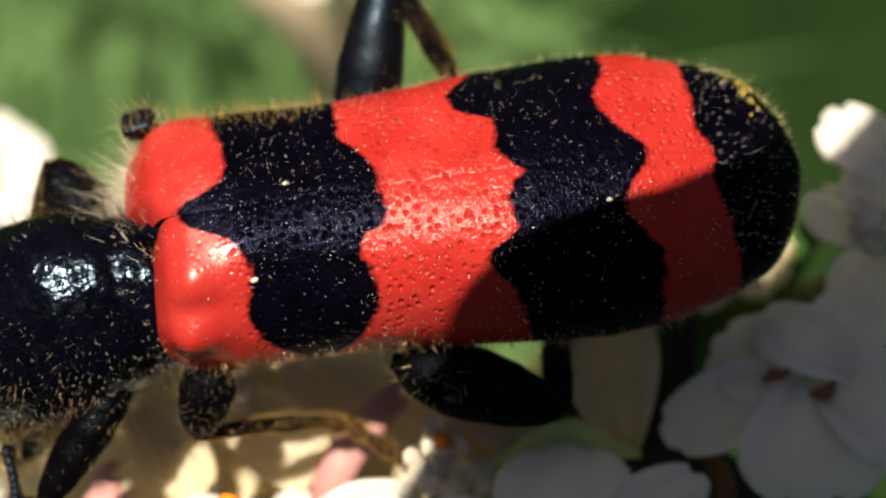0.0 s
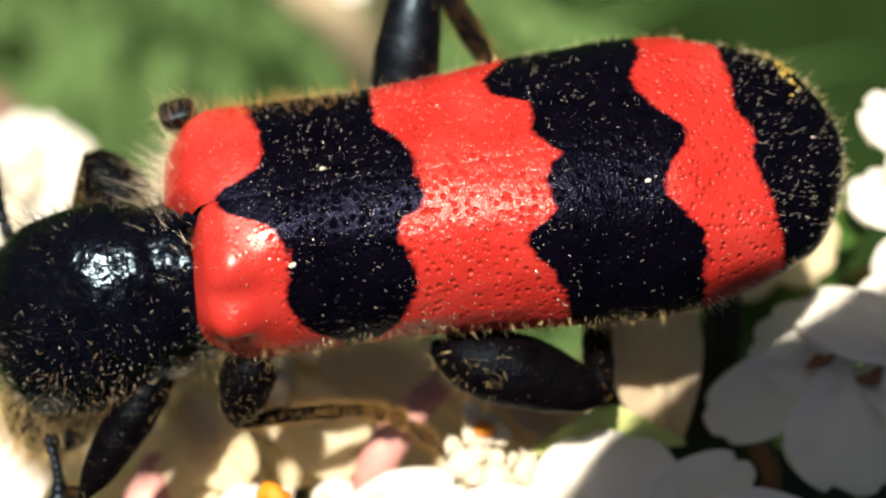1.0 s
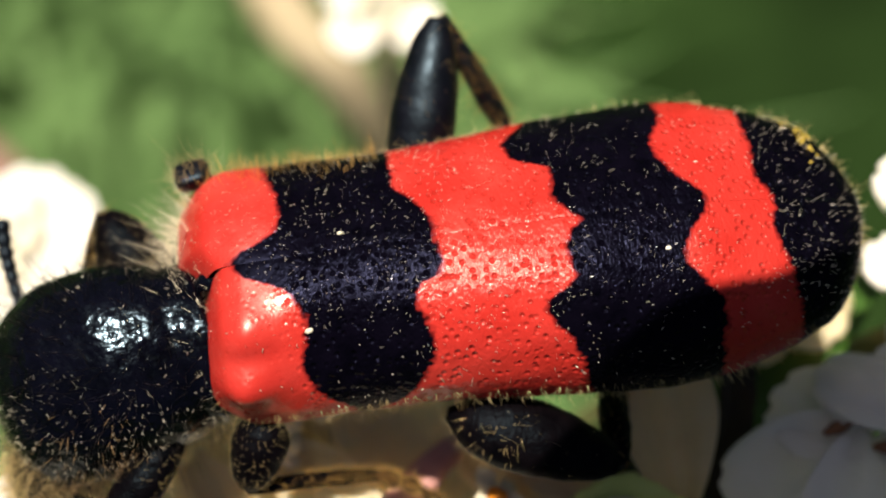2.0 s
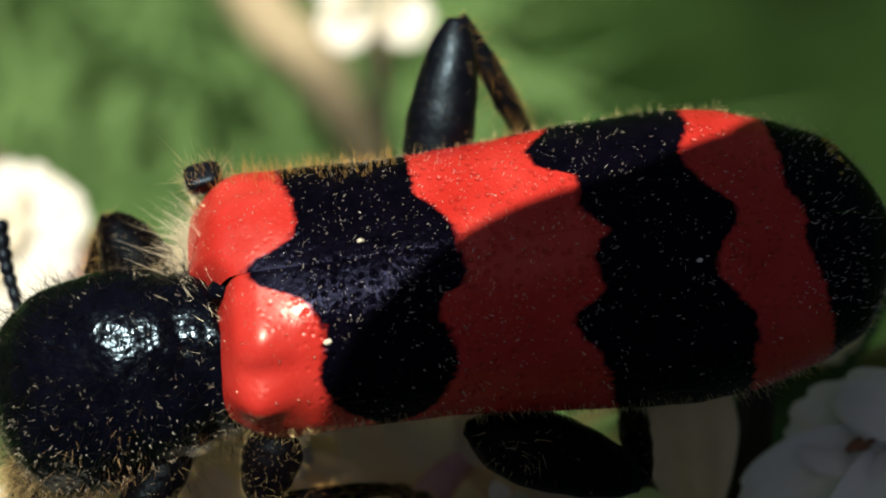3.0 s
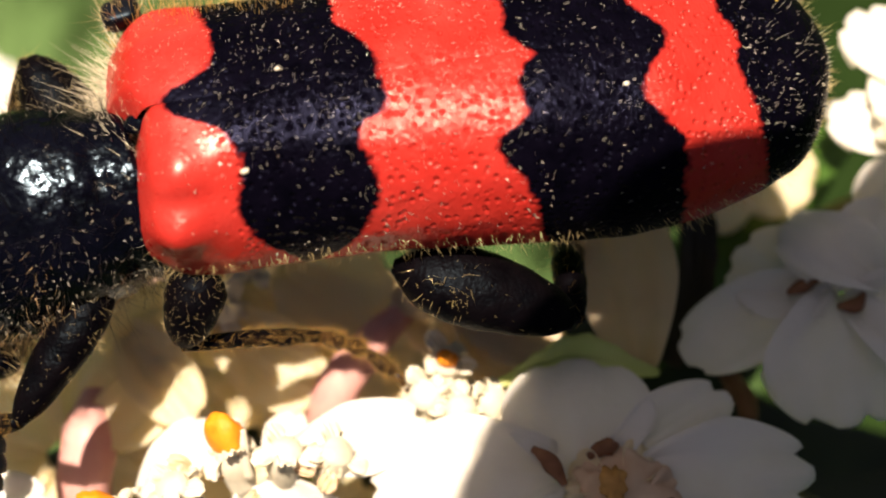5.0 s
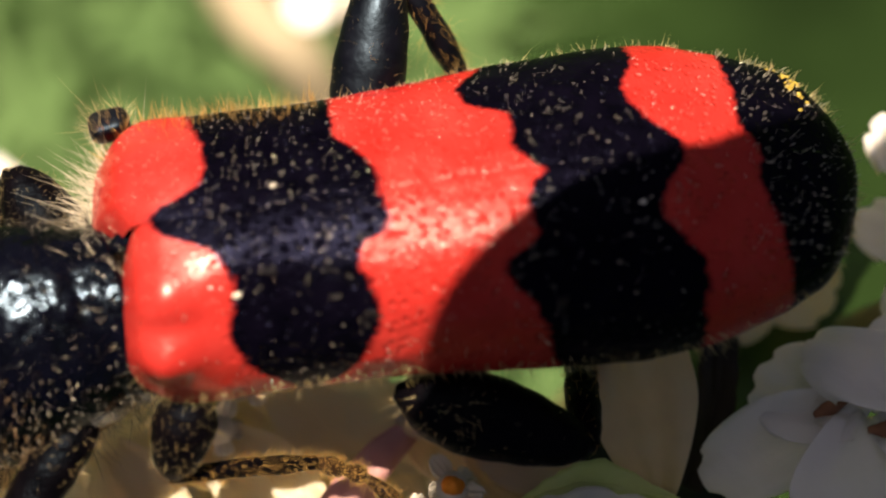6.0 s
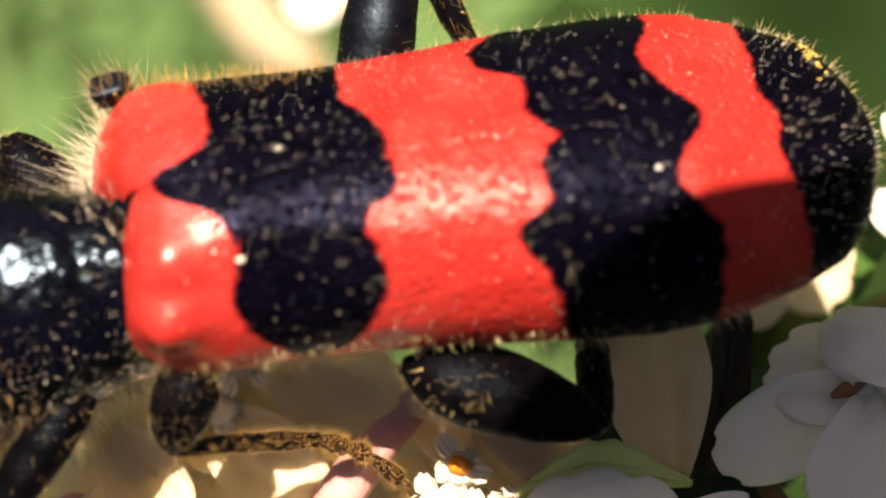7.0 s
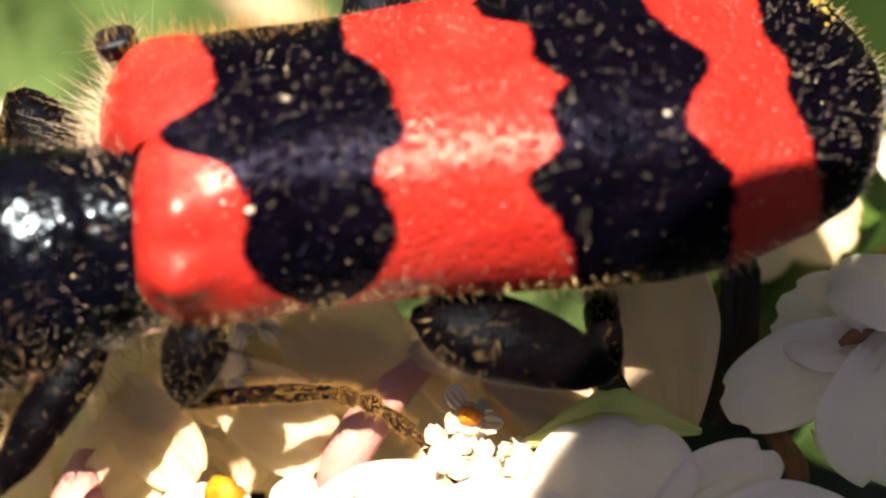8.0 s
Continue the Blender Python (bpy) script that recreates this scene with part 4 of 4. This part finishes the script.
def blade(name, label, line, widths, material, seed, parent=None):
    """A leaf blade with a folded middle and real thickness along a smooth line."""
    p = bend(line, 26)
    w = np.interp(np.linspace(0, 1, 26), np.linspace(0, 1, len(widths)), widths)
    ways = np.gradient(p, axis=0)
    top, low = [], []
    for i in range(26):
        d = ways[i] / np.linalg.norm(ways[i])
        s = np.cross(d, (0, 0, 1))
        s /= np.linalg.norm(s)
        n = np.cross(s, d)
        for j in range(9):
            v = j / 4 - 1
            q = p[i] + s * v * (w[i] / 2) * (1 + 0.06 * math.sin(i * 1.9 + seed)) + n * (0.18 * abs(v) * w[i] + 0.03 * math.sin(i + 5 * v))
            top.append(q + n * 0.05)
            low.append(q - n * 0.05)
    f = grid_faces(26, 9)
    m = len(top)
    faces = f + [tuple(m + i for i in q[::-1]) for q in f]
    rim = list(range(9)) + [i * 9 + 8 for i in range(1, 26)] + [25 * 9 + j for j in range(7, -1, -1)] + [i * 9 for i in range(24, 0, -1)]
    faces += [(a, b, m + b, m + a) for a, b in zip(rim, rim[1:] + rim[:1])]
    leaf = thing(name, label, "leaf", at=tuple(p[0]))
    part("blade", (top + low, faces), material, leaf)
    part("midrib", tube([q + (0, 0, 0.03) for q in p[::5]], [0.1, 0.08, 0.03], 20, 8), material, leaf)
    return leaf


def build_leaves():
    blade("leaf", "pale green toothed leaflet among the flower heads", [(-0.2, -3.55, -0.15), (0.5, -3.42, 0.02), (1.1, -3.4, 0.05), (2.2, -3.75, -0.1)], [0.12, 0.5, 0.75, 0.08], PALE_LEAF, 1)
    # near-black curled blade filling the gap between the petals
    blade("leaf", "near-black brown blade curled between the petals", [(3.5, -0.4, -0.9), (3.32, -1.6, -0.6), (2.98, -2.65, -0.7), (2.5, -3.45, -0.9)], [0.45, 0.6, 0.6, 0.45], DARK_SLIVER, 7)
    blade("leaf", "mid green leaf beside the beetle's tail", [(2.6, -2.9, -3.4), (3.8, -1.6, -3.0), (5.2, -0.4, -3.1), (7.5, 1.2, -3.6)], [0.5, 1.5, 1.7, 0.4], LEAF, 2)
    # added leaves whose dark colour stands in for shade between the heads
    blade("leaf", "leaf added below the flower cluster, darkened to pass for gap shade", [(-9.0, -1.0, -6.0), (-3.0, -3.5, -5.5), (3.0, -5.0, -5.8), (8.5, -5.2, -6.2)], [1.0, 4.4, 4.8, 0.6], SHADE_DARK, 3)
    blade("leaf", "leaf added below the flower cluster, darkened to pass for gap shade", [(-8.0, -6.5, -5.0), (-3.0, -5.4, -4.8), (2.0, -3.2, -5.2), (6.0, -1.8, -5.6)], [0.8, 3.4, 3.6, 0.6], SHADE_DARK, 4)
    blade("leaf", "leaf added below the flower cluster, darkened to pass for gap shade", [(-10.0, -3.5, -4.4), (-6.5, -4.3, -4.0), (-3.0, -6.2, -4.2), (1.0, -8.2, -4.8)], [0.8, 3.0, 3.2, 0.6], SHADE_DARK, 5)
    for name, label, line, radii, material in (
        ("pink_stalk", "smooth pink flower stalk under the beetle", [(-1.55, -2.0, -1.0), (-2.1, -2.5, -0.7), (-2.75, -3.2, -0.75), (-3.4, -4.2, -2.2)], [0.2, 0.3, 0.36, 0.3], PINK),
        ("pink_stalk", "thick pink flower stalk", [(-6.6, -2.6, -1.4), (-6.75, -3.4, -1.1), (-6.9, -4.4, -1.8), (-6.0, -5.5, -5)], [0.3, 0.45, 0.42, 0.35], PINK),
        ("brown_stalk", "reddish brown dry flower stalk", [(3.3, -3.0, -1.6), (3.55, -3.8, -1.2), (3.6, -4.6, -1.2), (3.0, -5.6, -4.5)], [0.12, 0.17, 0.17, 0.15], BROWN),
        ("pink_stalk", "thin pink flower stalk", [(-1.6, -5.6, -0.9), (-1.55, -6.3, -0.9), (-1.3, -7.4, -2.0)], [0.14, 0.16, 0.16], PINK),
        ("dry_stalk", "beige dry stalk lower down beyond the beetle", [(-10.5, 40, -47), (-7, 31.4, -45), (-4.5, 28, -46), (-1, 23, -60)], [1.5, 1.7, 1.5, 0.8], BEIGE),
        ("pink_stalk", "dull pink side stalk lower down beyond the beetle", [(-34, 36, -52), (-26, 27, -50), (-19, 19, -49), (-9, 8, -52), (0.4, 1.0, -70)], [2.0, 2.2, 2.0, 1.2, 0.7], DULL_PINK),
    ):
        stalk = thing(name, label, "stalk", at=line[-1])
        part("stem", tube(line, radii, 30, 16, lumps=0.02), material, stalk)
        a, b = np.array(line[-2], float), np.array(line[-1], float)
        mid, way = a + 0.85 * (b - a), (b - a) / np.linalg.norm(b - a) * radii[-1]
        part("node", tube([mid - way * 0.8, mid, mid + way * 0.8], [radii[-1] * 0.9, radii[-1] * 1.35, radii[-1] * 0.9], 12, 14), BRACT, stalk, "swollen green joint")
    main = part("main_stem", tube([(0.5, 1.0, -19), (0.9, 1.4, -45), (0.5, 1.0, -192)], [0.9, 1.1, 1.2], 30, 16, lumps=0.02), STALK, None)
    tagged(main, "upright ribbed green stem carrying the flower cluster", "stem")


def build_shade_blocker():
    """A rounded unseen blocker added above for the phone's moving shadow; its middle is its origin."""
    leaf = thing("shade_blocker", "unseen leaf-shaped blocker added above the flowers for the phone's shadow", "leaf")
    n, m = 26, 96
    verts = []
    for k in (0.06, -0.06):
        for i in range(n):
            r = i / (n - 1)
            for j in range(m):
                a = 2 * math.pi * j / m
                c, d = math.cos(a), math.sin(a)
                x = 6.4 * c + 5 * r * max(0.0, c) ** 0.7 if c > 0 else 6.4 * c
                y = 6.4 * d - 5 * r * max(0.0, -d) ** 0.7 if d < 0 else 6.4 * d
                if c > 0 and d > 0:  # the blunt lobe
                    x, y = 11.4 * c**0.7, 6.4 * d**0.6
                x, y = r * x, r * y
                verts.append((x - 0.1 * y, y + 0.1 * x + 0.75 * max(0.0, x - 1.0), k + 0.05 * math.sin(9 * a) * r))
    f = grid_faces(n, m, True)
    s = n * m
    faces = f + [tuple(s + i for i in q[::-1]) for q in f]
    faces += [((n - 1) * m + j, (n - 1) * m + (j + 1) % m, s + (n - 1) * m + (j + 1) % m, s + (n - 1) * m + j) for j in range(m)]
    part("blade", (verts, faces), SHADE_DARK, leaf)
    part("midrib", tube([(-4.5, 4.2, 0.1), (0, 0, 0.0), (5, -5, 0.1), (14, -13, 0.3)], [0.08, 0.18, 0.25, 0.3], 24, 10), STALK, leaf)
    # stalk added only to hold the blocker up
    part("blocker_stalk", tube([(13.5, -12.5, 0.3), (20, -20, -6), (27, -28, -60), (30, -32, -224)], [0.3, 0.5, 0.9, 1.2], 40, 12), STALK, leaf, "added stalk that props the unseen blocker")
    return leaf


build_ground()
build_flowers()
build_leaves()
BEETLE, FEELER = build_beetle()
SHADE_BLOCKER = build_shade_blocker()


# ---- what moves ----
def motions():
    # seconds, the blocker's middle, and how far its foot is lifted
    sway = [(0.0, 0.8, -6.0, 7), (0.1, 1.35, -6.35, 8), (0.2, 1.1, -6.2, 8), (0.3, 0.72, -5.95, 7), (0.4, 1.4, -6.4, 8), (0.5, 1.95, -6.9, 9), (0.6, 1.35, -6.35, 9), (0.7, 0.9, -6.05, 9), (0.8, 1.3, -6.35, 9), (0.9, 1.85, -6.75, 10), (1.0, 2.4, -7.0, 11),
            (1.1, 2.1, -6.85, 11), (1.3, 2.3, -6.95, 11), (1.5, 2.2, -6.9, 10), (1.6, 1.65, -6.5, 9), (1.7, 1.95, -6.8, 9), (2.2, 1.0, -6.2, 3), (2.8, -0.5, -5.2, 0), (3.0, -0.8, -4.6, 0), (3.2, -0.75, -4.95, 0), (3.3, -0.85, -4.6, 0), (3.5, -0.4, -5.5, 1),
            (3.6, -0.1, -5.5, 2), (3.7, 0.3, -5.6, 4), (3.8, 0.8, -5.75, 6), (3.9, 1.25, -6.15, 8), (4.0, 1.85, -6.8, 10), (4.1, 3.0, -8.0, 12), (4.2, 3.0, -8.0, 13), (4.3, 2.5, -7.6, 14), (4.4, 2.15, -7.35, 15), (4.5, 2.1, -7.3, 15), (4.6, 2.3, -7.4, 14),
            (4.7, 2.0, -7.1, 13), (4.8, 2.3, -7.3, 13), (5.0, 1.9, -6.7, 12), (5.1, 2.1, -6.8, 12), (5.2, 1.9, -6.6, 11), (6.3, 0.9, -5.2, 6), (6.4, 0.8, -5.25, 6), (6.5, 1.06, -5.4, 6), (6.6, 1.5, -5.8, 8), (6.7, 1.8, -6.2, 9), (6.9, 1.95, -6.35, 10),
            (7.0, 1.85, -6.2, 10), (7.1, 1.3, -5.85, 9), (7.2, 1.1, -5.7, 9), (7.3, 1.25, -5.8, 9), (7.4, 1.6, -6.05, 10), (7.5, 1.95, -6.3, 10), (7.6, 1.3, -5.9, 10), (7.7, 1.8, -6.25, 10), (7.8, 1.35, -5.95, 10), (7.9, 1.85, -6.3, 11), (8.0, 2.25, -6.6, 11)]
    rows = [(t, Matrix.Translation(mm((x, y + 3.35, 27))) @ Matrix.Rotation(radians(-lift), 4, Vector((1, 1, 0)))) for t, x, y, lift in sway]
    walk(SHADE_BLOCKER, rows)
    # the near antenna flicks towards the flowers and back
    flick = [(0.0, 0), (3.6, 0), (3.8, 3), (3.9, 17), (4.0, 20), (4.1, 13), (4.2, 6), (4.3, 3), (4.4, -1), (4.6, 0), (8.0, 0)]
    root = Vector(mm((-7.6, -2.5, 1.5)))
    walk(FEELER, [(t, Matrix.Translation(root) @ Matrix.Rotation(radians(turn), 4, "Z") @ Matrix.Translation(-root)) for t, turn in flick])


motions()
